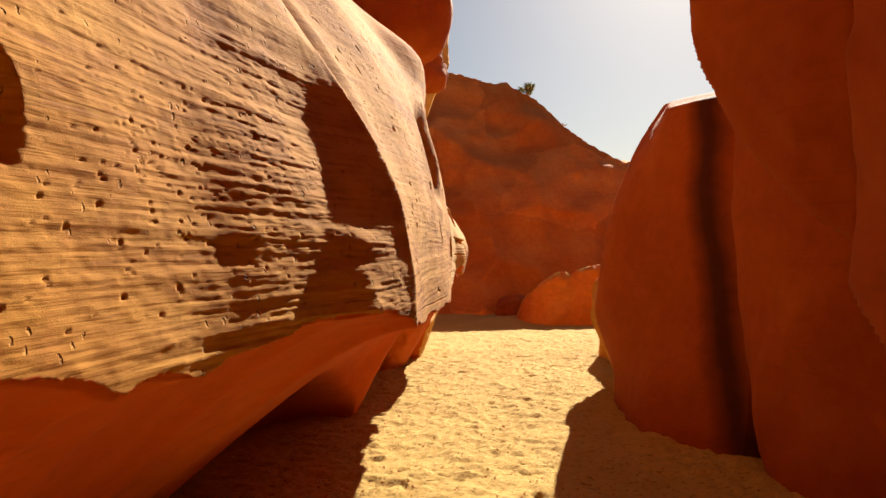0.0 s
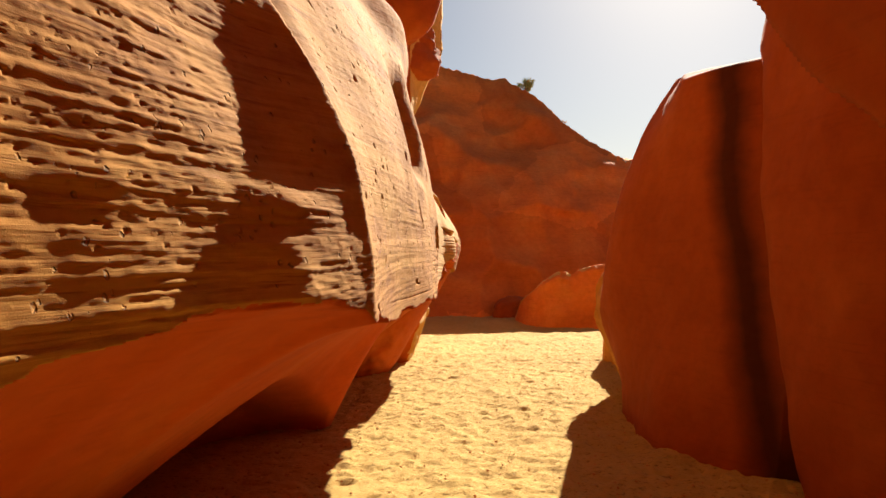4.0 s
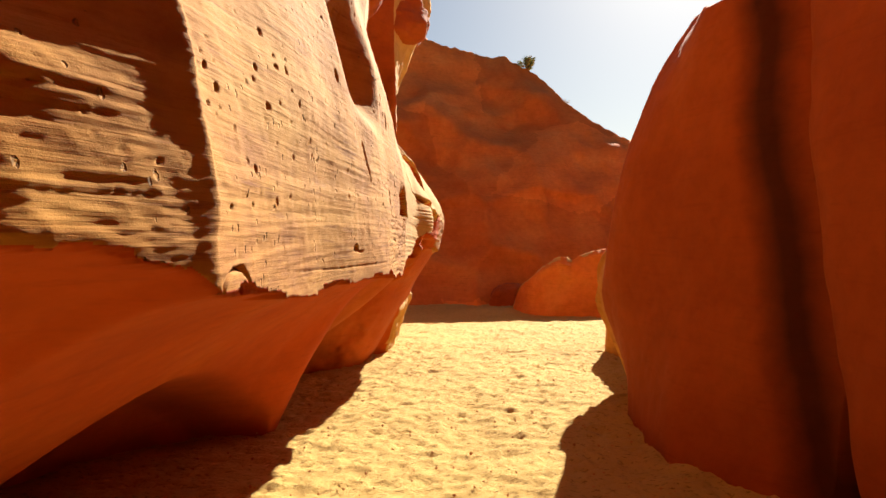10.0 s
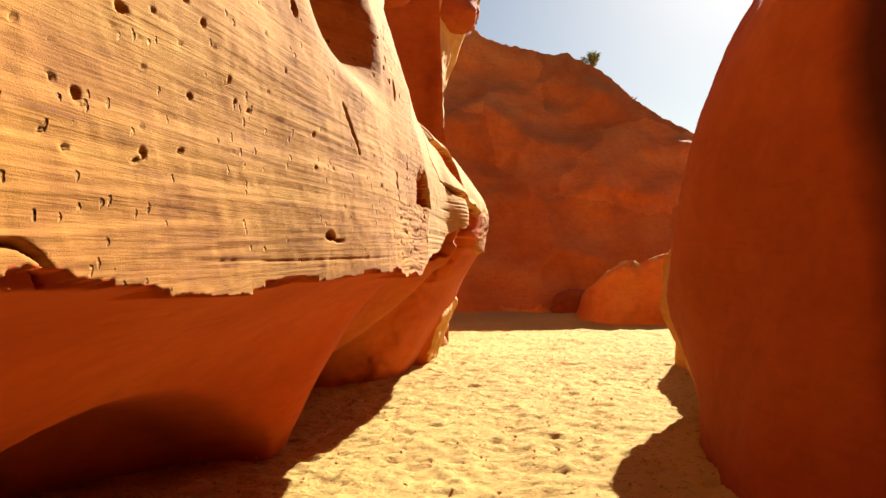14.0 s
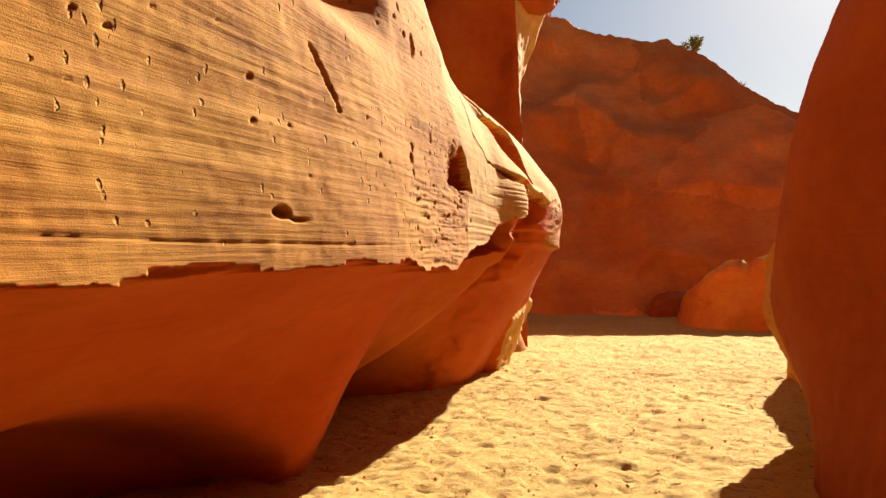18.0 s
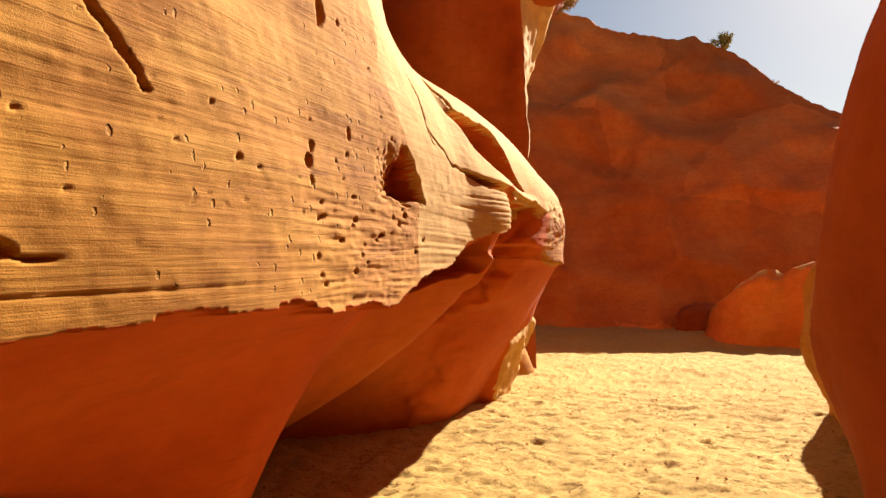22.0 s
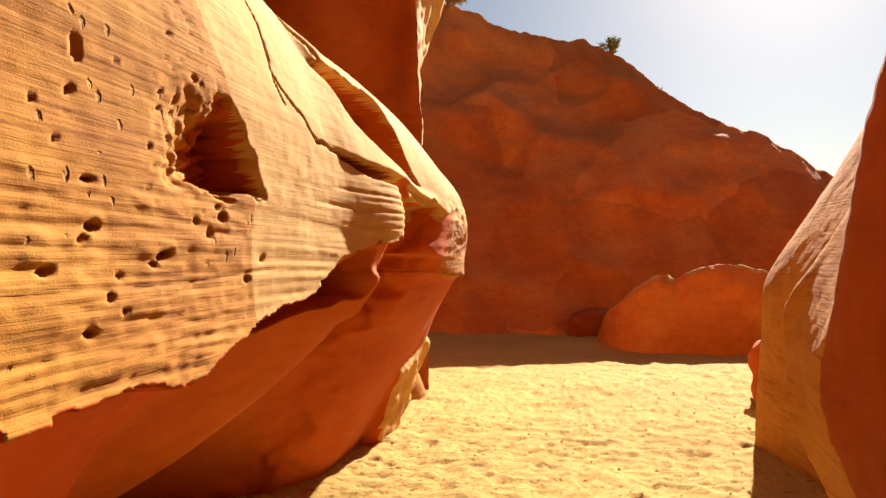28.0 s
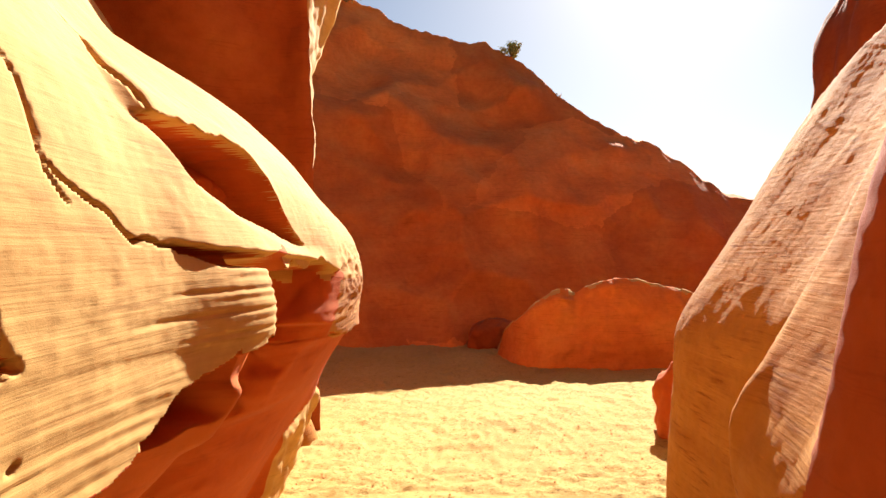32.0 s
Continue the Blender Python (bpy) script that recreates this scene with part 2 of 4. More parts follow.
def lattice(x, y, z, seed):
    """Smooth value noise in -1..1 on arrays of places."""
    x, y, z = np.broadcast_arrays(x, y, z)
    ix, iy, iz = (np.floor(a).astype(np.int64) for a in (x, y, z))
    fx, fy, fz = x - ix, y - iy, z - iz
    fx, fy, fz = (f * f * f * (f * (f * 6 - 15) + 10) for f in (fx, fy, fz))

    def corner(a, b, c):
        h = (ix + a) * 374761393 + (iy + b) * 668265263 + (iz + c) * 2147483647 + seed * 1274126177
        h = (h ^ (h >> 13)) * 1274126177
        h = h ^ (h >> 16)
        return (h & 65535) / 32767.5 - 1

    out = 0
    for a in (0, 1):
        for b in (0, 1):
            for c in (0, 1):
                out = out + corner(a, b, c) * (fx if a else 1 - fx) * (fy if b else 1 - fy) * (fz if c else 1 - fz)
    return out


def fbm(x, y, z, seed, octaves=4, gain=0.5, turned=True):
    total, amp = 0, 1.0
    if turned:
        x, y, z = 0.80 * x + 0.48 * y + 0.36 * z, -0.60 * x + 0.64 * y + 0.48 * z, -0.60 * y + 0.80 * z
    for o in range(octaves):
        total = total + amp * lattice(x * 2**o + 17.3 * o, y * 2**o + 5.1 * o, z * 2**o, seed + o)
        amp *= gain
    return total


def pits(u, v, spots):
    """Depth of round hollows (u, v, radius along u, radius along v, depth) at the places u, v."""
    depth = np.zeros_like(u)
    for cu, cv, ru, rv, d in spots:
        box = (np.abs(u - cu) < ru * 1.3) & (np.abs(v - cv) < rv * 1.3)
        if box.any():
            q = np.sqrt(((u[box] - cu) / ru) ** 2 + ((v[box] - cv) / rv) ** 2)
            depth[box] = np.maximum(depth[box], d * (1 - step(q, 0.35, 1.15)))
    return depth


def spaced(*parts):
    """Grid lines: (start, end, step) parts laid end to end."""
    out = [np.arange(a, b - 1e-6, s) for a, b, s in parts]
    return np.concatenate(out + [np.array([parts[-1][1]])])


def sheet(name, P, mat, flip=False, smooth=True, other=None, where=None, back=None):
    """A mesh object from a grid of places of shape (rows, columns, 3); with back, the solid body behind a face."""
    if back is not None:
        P = np.pad(P, ((0, 2), (1, 1), (0, 0)), mode="edge")
        P[-2:, :, 0], P[:, 0, 0], P[:, -1, 0] = back, back, back
        P[-1, :, 2] = P[0, :, 2]
        if where is not None:
            where = np.pad(where, ((0, 2), (1, 1)), mode="edge")
    r, c, _ = P.shape
    idx = np.arange(r * c).reshape(r, c)
    q = np.stack([idx[:-1, :-1], idx[:-1, 1:], idx[1:, 1:], idx[1:, :-1]], -1).reshape(-1, 4)
    if flip:
        q = q[:, ::-1]
    me = bpy.data.meshes.new(name)
    me.vertices.add(r * c)
    me.vertices.foreach_set("co", P.reshape(-1).astype(np.float32))
    me.loops.add(q.size)
    me.loops.foreach_set("vertex_index", q.reshape(-1).astype(np.int32))
    me.polygons.add(len(q))
    me.polygons.foreach_set("loop_start", np.arange(0, q.size, 4, dtype=np.int32))
    me.polygons.foreach_set("loop_total", np.full(len(q), 4, dtype=np.int32))
    me.polygons.foreach_set("use_smooth", np.full(len(q), smooth))
    me.materials.append(mat)
    if other:
        for m in other if isinstance(other, tuple) else (other,):
            me.materials.append(m)
        me.polygons.foreach_set("material_index", where[:-1, :-1].reshape(-1).astype(np.int32))
    me.update()
    me.validate()
    return new(name, me)


# ---- ground ----
def ground_z(x, y):
    x, y = np.broadcast_arrays(np.asarray(x, float), np.asarray(y, float))
    z = curve(y, (-6, 0.05), (3, 0.04), (8, 0.02), (12, -0.12), (16, -0.32), (20, -0.30), (30, -0.3))
    z = z + 0.035 * fbm(x * 0.5, y * 0.5, 0, 3, 3)
    return z


def build_ground():
    xs = spaced((-4000, -400, 900), (-400, -40, 60), (-40, -4, 3), (-4, -1.5, 0.08), (-1.5, 4.6, 0.022), (4.6, 8, 0.12), (8, 40, 4), (40, 400, 60), (400, 4000, 900))
    ys = spaced((-4000, -400, 900), (-400, -20, 60), (-20, -2, 2), (-2, 3, 0.06), (3, 10, 0.022), (10, 17, 0.05), (17, 20, 0.3), (20, 60, 4), (60, 400, 60), (400, 4000, 900))
    y, x = np.meshgrid(ys, xs, indexing="ij")
    z = ground_z(x, y)
    near = step(y, -3, 0) * (1 - step(y, 18, 21)) * step(x, -4, -2) * (1 - step(x, 5, 9))
    lumps = 0.011 * fbm(x * 3.6, y * 3.6, 0, 11, 3) + 0.009 * fbm(x * 9, y * 9, 0.5, 12, 3)
    prints = -0.012 * step(lattice(x * 5.2, y * 6.5, 0.3, 21), 0.3, 0.7) - 0.014 * step(lattice(x * 11, y * 15, 0.7, 22), 0.35, 0.65)
    scuff = 0.009 * fbm(x * 17, y * 20, 0, 31, 3, 0.6)
    z = z + near * (lumps + prints + scuff)
    return tagged(sheet("ground", np.stack([x, y, z], -1), M_SAND, flip=False),
                  "pale yellow loose sand trodden full of footprints", "sand", kind="structure")


build_ground()


# ---- the undercut wall along the passage ----
def wall_face(y):
    return curve(y, (-6, -1.3), (0, -1.05), (1.2, -0.80), (1.5, -0.73), (1.9, -0.63), (2.15, -0.518), (2.36, -0.42), (2.5, -0.275), (2.9, -0.145), (2.98, -0.115), (3.3, -0.125), (3.9, -0.10), (4.4, -0.03),
                 (5.2, 0.06), (6.1, 0.09), (6.6, 0.13), (7.03, 0.22), (7.5, 0.17), (8.0, 0.18), (8.6, 0.25), (9.0, 0.26), (9.3, 0.24), (9.6, 0.15), (9.9, -0.05), (10.4, -0.5),
                 (11.6, -1.2), (13, -3.2))


def wall_foot(y):
    return curve(y, (-6, -1.8), (2, -1.75), (3.5, -1.6), (4.8, -1.4), (5.5, -1.05), (5.92, -0.74), (6.08, -0.76), (6.35, -1.1), (6.8, -1.5), (7.3, -1.5), (7.7, -1.1),
                 (8.1, -0.6), (8.5, -0.45), (9.2, -0.42), (9.6, -0.28), (9.9, -0.42), (10.4, -0.6), (11.0, -0.3), (11.5, -0.7), (13, -3.2))


def wall_lip(y):
    return curve(y, (-6, 1.32), (0.9, 1.28), (1.2, 1.245), (1.4, 1.195), (1.5, 1.15), (1.6, 1.17), (1.78, 1.145), (1.92, 1.19), (2.2, 1.225), (2.6, 1.24), (2.9, 1.19), (3.0, 1.135), (3.6, 1.10), (4, 1.07), (4.5, 1.10), (5.13, 1.088), (5.45, 1.06), (5.75, 1.05), (6.0, 1.09), (6.18, 1.15), (6.4, 1.21), (6.75, 1.32), (7.0, 1.36), (7.15, 1.26), (7.9, 1.21), (9, 1.16), (13, 1.14))


def loft(z, levels, lines):
    """A smooth surface through contour lines that lie at rising levels."""
    lv, ln = np.array(levels, float), np.stack([np.broadcast_to(a, z.shape) for a in lines])
    tan = np.gradient(ln, lv, axis=0)
    v = np.clip(z, lv[0], lv[-1])
    i = np.clip(np.searchsorted(lv, v, side="right") - 1, 0, len(lv) - 2)
    w = lv[i + 1] - lv[i]
    q = (v - lv[i]) / w
    pick = lambda arr, k: np.take_along_axis(arr, k[None], 0)[0]
    return ((2 * q**3 - 3 * q**2 + 1) * pick(ln, i) + (q**3 - 2 * q**2 + q) * w * pick(tan, i)
            + (3 * q**2 - 2 * q**3) * pick(ln, i + 1) + (q**3 - q**2) * w * pick(tan, i + 1))


def pillar_and_nose(y, z):
    """The wall from the smooth pillar to the nose, drawn by its contours from the lip upwards."""
    return loft(z, (1.15, 1.5, 1.7, 1.9, 2.05, 2.25, 2.6, 3.1, 3.4, 6.0), (
        wall_face(y),
        curve(y, (4.6, 0.0), (5.2, 0.045), (6.1, 0.08), (6.6, 0.12), (7.03, 0.225), (7.6, 0.20), (8.2, 0.30), (8.6, 0.335), (8.9, 0.31), (9.2, 0.2), (9.5, 0.0), (10, -0.5), (13, -3.3)),
        curve(y, (4.6, -0.02), (5.2, 0.03), (6.1, 0.07), (6.6, 0.08), (7.03, 0.12), (7.6, 0.15), (8.2, 0.24), (8.6, 0.26), (8.9, 0.21), (9.3, 0.0), (10, -0.6), (13, -3.3)),
        curve(y, (4.6, -0.04), (5.2, 0.0), (5.8, 0.02), (6.2, 0.015), (6.6, 0.0), (7.0, 0.02), (7.6, 0.07), (8.2, 0.10), (8.6, 0.07), (9.0, -0.03), (9.5, -0.3), (10, -0.7), (13, -3.4)),
        curve(y, (4.6, -0.06), (5.2, -0.02), (5.8, -0.01), (6.2, -0.06), (6.6, -0.09), (7.0, -0.10), (7.6, -0.06), (8.2, -0.03), (8.6, -0.06), (9.0, -0.2), (9.5, -0.5), (10, -0.9), (13, -3.4)),
        curve(y, (4.6, -0.09), (5.2, -0.06), (5.7, -0.06), (6.2, -0.14), (6.6, -0.22), (7.0, -0.30), (7.4, -0.29), (7.8, -0.25), (8.3, -0.24), (8.8, -0.35), (9.4, -0.7), (10, -1.1), (13, -3.4)),
        curve(y, (4.6, -0.2), (5.0, -0.17), (5.8, -0.18), (6.2, -0.22), (6.6, -0.32), (7.0, -0.47), (7.4, -0.65), (7.8, -0.76), (8.4, -0.80), (9.0, -1.0), (10, -1.4), (13, -3.5)),
        curve(y, (4.6, -0.32), (5.0, -0.23), (5.8, -0.25), (6.4, -0.32), (7.0, -0.5), (7.6, -0.8), (8.2, -1.1), (8.8, -1.25), (10, -1.6), (13, -3.5)),
        curve(y, (4.6, -0.75), (5.0, -0.70), (6.0, -0.72), (7.0, -0.85), (8.0, -1.25), (9.0, -1.5), (10, -1.8), (13, -3.6)),
        curve(y, (4.6, -1.6), (6.0, -1.1), (7.0, -1.4), (9.0, -1.9), (13, -3.6))))


def near_swelling(y, z):
    """The bedded wall beside the start: a swelling that lies almost along the sun's rays, with one stretch turned away from them."""
    return loft(z, (1.15, 1.4, 1.52, 1.65, 1.9, 2.1, 2.5, 3.0, 6.0), (
        wall_face(np.minimum(y, 2.98)),
        curve(y, (-6, -1.35), (0, -1.12), (1.2, -0.83), (1.5, -0.77), (1.9, -0.652), (2.15, -0.542), (2.36, -0.455), (2.43, -0.42), (2.56, -0.288), (2.92, -0.145), (2.98, -0.12)),
        curve(y, (-6, -1.37), (0, -1.13), (1.2, -0.845), (1.5, -0.79), (1.9, -0.682), (2.15, -0.575), (2.42, -0.465), (2.49, -0.43), (2.65, -0.28), (2.92, -0.175), (2.98, -0.145)),
        curve(y, (-6, -1.4), (0, -1.15), (1.2, -0.86), (1.5, -0.805), (1.9, -0.708), (2.15, -0.605), (2.4, -0.505), (2.6, -0.415), (2.82, -0.26), (2.92, -0.205), (2.98, -0.175)),
        curve(y, (-6, -1.45), (0, -1.1), (1.2, -0.89), (1.5, -0.845), (1.9, -0.77), (2.15, -0.685), (2.45, -0.58), (2.72, -0.475), (2.91, -0.32), (2.98, -0.27)),
        curve(y, (-6, -1.5), (0, -1.2), (1.2, -0.96), (1.5, -0.90), (2.15, -0.755), (2.5, -0.65), (2.78, -0.535), (2.93, -0.415), (2.98, -0.37)),
        curve(y, (-6, -1.7), (0, -1.35), (1.2, -1.08), (1.5, -1.02), (2.15, -0.89), (2.5, -0.79), (2.98, -0.65)),
        curve(y, (-6, -1.9), (0, -1.6), (1.2, -1.34), (2.15, -1.16), (2.98, -0.97)),
        curve(y, (-6, -1.7), (2.98, -1.4))))


def cleft_floor(y):
    """The upper edge of the tongue that borders the large cleft from below."""
    return curve(y, (6.5, 1.945), (6.70, 1.905), (6.77, 1.83), (6.87, 1.765), (7.07, 1.695), (7.35, 1.655), (7.7, 1.61))


def cleft_roof(y):
    """The ragged lower edge of the bright lobe above the large cleft."""
    return curve(y, (6.5, 1.95), (6.70, 1.915), (6.9, 1.925), (7.1, 1.93), (7.3, 1.925), (7.45, 1.88), (7.53, 1.78), (7.6, 1.69), (7.7, 1.62))


def tongue_foot(y):
    """The lower edge of the tongue, over the thin cleft and the notch."""
    return curve(y, (6.3, 1.69), (6.45, 1.63), (6.66, 1.608), (6.82, 1.594), (7.17, 1.583), (7.65, 1.565), (8.3, 1.5))


def near_line(y, z, knots):
    """Distance to a line of (y, z) knots, and how far along it."""
    best, along, total = np.full(y.shape, 9.0), np.zeros(y.shape), 0.0
    for (ay, az), (by, bz) in zip(knots[:-1], knots[1:]):
        ly, lz = by - ay, bz - az
        n = math.hypot(ly, lz)
        t = np.clip(((y - ay) * ly + (z - az) * lz) / (n * n), 0, 1)
        d = np.hypot(y - ay - t * ly, z - az - t * lz) * np.where((z - az) * ly - (y - ay) * lz >= 0, 1, -1)
        closer = np.abs(d) < np.abs(best)
        best, along = np.where(closer, d, best), np.where(closer, total + t * n, along)
        total += n
    return best, along, total


def crevice(y, z, knots, above, below, depth):
    """A cleft along a line: cut sharply on its upper side, running out slowly below."""
    d, along, total = near_line(y, z, knots)
    ends = step(along, 0, total * 0.25) * (1 - step(along, total * 0.8, total))
    return depth * ends * np.where(d > 0, 1 - step(d, 0, above), 1 - step(-d, below * 0.3, below))


def wall_x(y, z, rough=True):
    lip = edge = wall_lip(y)
    if rough:
        edge = lip + 0.016 * fbm(y * 3.1, 0, 0, 41, 2) + 0.013 * np.round(1.5 * lattice(y * 5.2, 0, 0, 36)) * step(y, 1.8, 3.0) + 0.006 * lattice(y * 13, 0, 0, 47) + 0.013 * step(y, 5.2, 5.8) * (1 - step(y, 6.7, 6.95)) * lattice(y * 5.5, 0, 0, 37) + 0.007 * np.abs(lattice(y * 37, 0, 0, 48))
    u = np.clip((lip - z) / np.maximum(lip, 0.1), 0, 1.4)
    face, foot = wall_face(y), wall_foot(y)
    zb = curve(y, (2, 1.25), (2.5, 1.25), (3.2, 1.4), (4, 1.7), (5.4, 1.75))
    a = curve(y, (0, 0.4), (1.0, 0.40), (2.2, 0.06), (2.85, 0.03), (3.05, 0.16), (3.8, 0.06), (5.4, 0.0))
    b = curve(y, (0, 0.12), (1.0, 0.14), (2.2, 0.36), (2.8, 0.38), (3.2, 0.24), (4, 0.27), (5.4, 0.27))
    h = np.maximum(0, z - zb)
    up = face - a * h - b * h * h
    back = curve(y, (0, -1.5), (6.5, -1.4))
    up = back + np.log1p(np.exp((up - back) * 7)) / 7
    wavy = 0.03 * fbm(y * 2.6, z * 2.6, 0, 46, 2, 0.5) + 0.010 * fbm(y * 0.8, z * 30, 0, 43, 2, 0.6, False) if rough else 0
    yn = y - (0.028 * lattice(z * 2.3, 0, 0, 50) + 0.012 * lattice(z * 9, 0, 0, 52))
    up = np.where(yn < 2.98, near_swelling(yn + wavy * step(y, 1.2, 1.8) * (1 - step(y, 2.6, 2.9)), z), up)
    far = step(y, 4.6, 5.3)
    up = up * (1 - far) + pillar_and_nose(y, z) * far
    g = np.where(u > 0, np.maximum(u, 1e-6) ** curve(y, (4.5, 0.72), (5.9, 0.58), (6.1, 0.6), (6.4, 0.8), (6.7, 1.3), (6.95, 1.6), (7.4, 0.9), (8.6, 0.95), (13, 0.8)), 0)
    x = np.where(z > edge, up, face + (foot - face) * g - 0.025 - 0.02 * step(u, 0, 0.04))
    # the notch behind the broken edge of the bedded plane
    ragged = (0.008 + 0.03 * step(y, 7.2, 7.4)) * fbm(y * 5, z * 2, 0, 39, 3)
    x = x - 0.34 * step(y + 0.01 * lattice(z * 30, 0, 0, 40), 7.03, 7.055) * (1 - step(y, 7.8, 8.18)) * (1 - step(z + ragged, tongue_foot(y) - 0.022, tongue_foot(y) - 0.002)) * step(z, 0.76, 0.98)
    # a tall hollow high on the wall, its far flank out of the sun
    x = x - 0.22 * step(y, 4.25, 4.80) * (1 - step(y, 4.82, 5.2)) * step(z, 1.78, 2.08) * (1 - step(z, 2.2, 2.6))
    # the weathered pocket beside the smooth pillar
    wob = 0.04 * fbm(y * 12, z * 13, 0, 45, 4, 0.7)
    pocket = step(y + wob, 5.68, 6.0) * (1 - step(y + 0.35 * wob + 0.8 * np.maximum(0, z - 1.42), 6.085, 6.115)) * step(z + 0.5 * wob, 1.405, 1.43) * (1 - step(z + wob, 1.48, 1.65))
    x = x - pocket * (0.125 + 0.03 * fbm(y * 22, z * 26, 0, 44, 3, 0.6))
    # the low hollow under the overhang
    hollow = curve(y, (2.6, -0.4), (3.2, -0.1), (3.6, 0.2), (3.95, 0.5), (4.2, 0.62), (4.5, 0.66), (4.8, 0.62), (5.16, 0.52), (5.45, 0.39), (5.75, 0.18), (5.92, -0.2))
    x = x - 0.42 * step(hollow - z, -0.01, 0.16) * (1 - step(y, 5.78, 5.95))
    # the broken facet on the leg
    facet = -0.305 + 0.33 * z + 0.05 * (y - 9.3) + 0.03 * fbm(y * 7, z * 7, 0, 49, 3)
    on = step(y, 8.98, 9.04) * (1 - step(y, 9.62, 9.75)) * (1 - step(z, 0.56 + 0.25 * (y - 9.4), 0.62 + 0.25 * (y - 9.4)))
    x = x + (facet - x) * on
    return x, edge


def build_wall():
    ys = spaced((-6, 0.6, 0.1), (0.6, 1.2, 0.015), (1.2, 7.9, 0.0075), (7.9, 9.8, 0.012), (9.8, 11.6, 0.03), (11.6, 13, 0.1))
    # the wall's unseen top is carried up to 9 m to narrow the sky
    zs = spaced((-0.6, 0, 0.1), (0, 0.9, 0.02), (0.9, 1.05, 0.008), (1.05, 2.25, 0.0048), (2.25, 3.5, 0.014), (3.5, 9.0, 0.15))
    z, y = np.meshgrid(zs, ys, indexing="ij")
    x, lip = wall_x(y, z)
    top = step(z, lip - 0.01, lip + 0.03)
    # bedding: thin courses that dip slowly and fan upward towards the camera's start
    bed = z + 0.05 * np.sin(y * 0.9) + 0.02 * (z - 1.2) * (y - 4) + 0.012 * fbm(y * 1.2, z * 2, 0, 51, 2)
    course = fbm(y * 0.45, bed * 34, 0, 61, 2, 0.7, False)
    weak = 0.5 + 0.5 * lattice(y * 0.9, bed * 3.2, 1.5, 71)
    rough_zone = (0.10 + 0.42 * step(weak, 0.4, 0.9)) * (1 - 0.5 * step(z, 1.45, 1.8)) + 0.25 * (1 - step(np.abs(y - 2.45), 0.35, 0.75))
    rough_zone = rough_zone * (1 - 0.8 * step(y, 6.0, 6.2) * step(z, 1.58, 1.64)) * (1 - 0.6 * step(y, 7.0, 7.1))
    x = x + top * 0.0055 * course * rough_zone * (1 - 0.78 * (1 - step(y, 2.9, 3.2)))
    x = x + top * 0.0012 * fbm(y * 24, z * 26, 0, 81, 2)
    x = x + top * step(y, 0.5, 1.2) * (1 - step(y, 2.9, 3.2)) * (0.0013 * fbm(y * 1.6, bed * 70, 0, 82, 2, 0.6, False) + 0.0008 * fbm(y * 9, bed * 48, 0, 83, 3, 0.6, False) + 0.0014 * step(y, 1.95, 2.2) * np.maximum(0, fbm(y * 6, bed * 75, 0, 84, 3, 0.65, False)))
    # short broken laminae and crumbled, honeycombed rock on the near swelling
    near = top * step(y, 0.5, 1.2) * (1 - step(y, 2.86, 2.94))
    crumbly = step(fbm(y * 2.1, z * 3.6, 0, 85, 2), -0.15, 0.4) * step(z, 1.3, 1.5)
    ledgy = 0.7 + 1.0 * step(y, 1.95, 2.2) * (1 - step(y, 2.5, 2.65))
    x = x + near * ledgy * (0.0014 * fbm(y * 16, bed * 88, 0, 86, 2, 0.6, False) + 0.0012 * crumbly * fbm(y * 30, z * 42, 0, 87, 3, 0.65))
    x = x + near * step(y, 2.45, 2.6) * (1 - step(z, 1.5, 1.75)) * 0.0013 * fbm(y * 7, bed * 80, 0, 88, 3, 0.6, False)
    # crumbled courses low on the face before the pillar
    low_face = top * step(y, 5.1, 5.4) * (1 - step(y, 5.95, 6.05)) * (1 - step(z, 1.36, 1.46))
    x = x + low_face * (0.0035 * fbm(y * 3.5, bed * 46, 0, 89, 3, 0.6, False) + 0.0022 * fbm(y * 17, z * 28, 0, 90, 3, 0.6))
    x = x + 0.016 * fbm(y * 0.9, z * 1.8, 0, 91, 2) * (0.5 + 0.5 * top) + 0.0035 * fbm(y * 3.2, z * 5, 0, 92, 3) * (1 - 0.7 * (1 - step(y, 2.8, 3.1)))
    # hollows that weather out of the bedding
    rnd = random.Random(7)
    spots = [(4.40, 1.235, 0.038, 0.018, 0.06), (4.47, 1.222, 0.05, 0.006, 0.02), (5.285, 1.515, 0.009, 0.02, 0.04), (5.27, 1.475, 0.016, 0.022, 0.05), (5.262, 1.425, 0.009, 0.016, 0.04),
             (6.1, 1.275, 0.012, 0.011, 0.02), (6.02, 1.24, 0.012, 0.010, 0.02), (5.86, 1.33, 0.014, 0.008, 0.02), (1.19, 1.79, 0.14, 0.15, 0.30), (5.4, 1.95, 0.02, 0.05, 0.04),
             (5.32, 1.37, 0.006, 0.007, 0.02), (4.95, 1.45, 0.009, 0.012, 0.03), (5.5, 1.6, 0.008, 0.018, 0.03), (4.2, 1.9, 0.016, 0.024, 0.04)]
    for i in range(1000):
        cu = rnd.uniform(1.3, 6.2)
        cv = rnd.uniform(1.32, 2.75)
        if lattice(np.array(cu * 1.6), np.array(cv * 3.0), np.array(0.0), 5) < -0.15 and rnd.random() < 0.8:
            continue
        r = rnd.choice((0.0025, 0.003, 0.0035, 0.004, 0.005, 0.007)) * rnd.uniform(0.8, 1.2) * (0.5 if cu < 3.0 else 1.0)
        spots.append((cu, cv, r * rnd.uniform(0.9, 1.6), r * rnd.uniform(0.9, 2.2), r * 2.2))
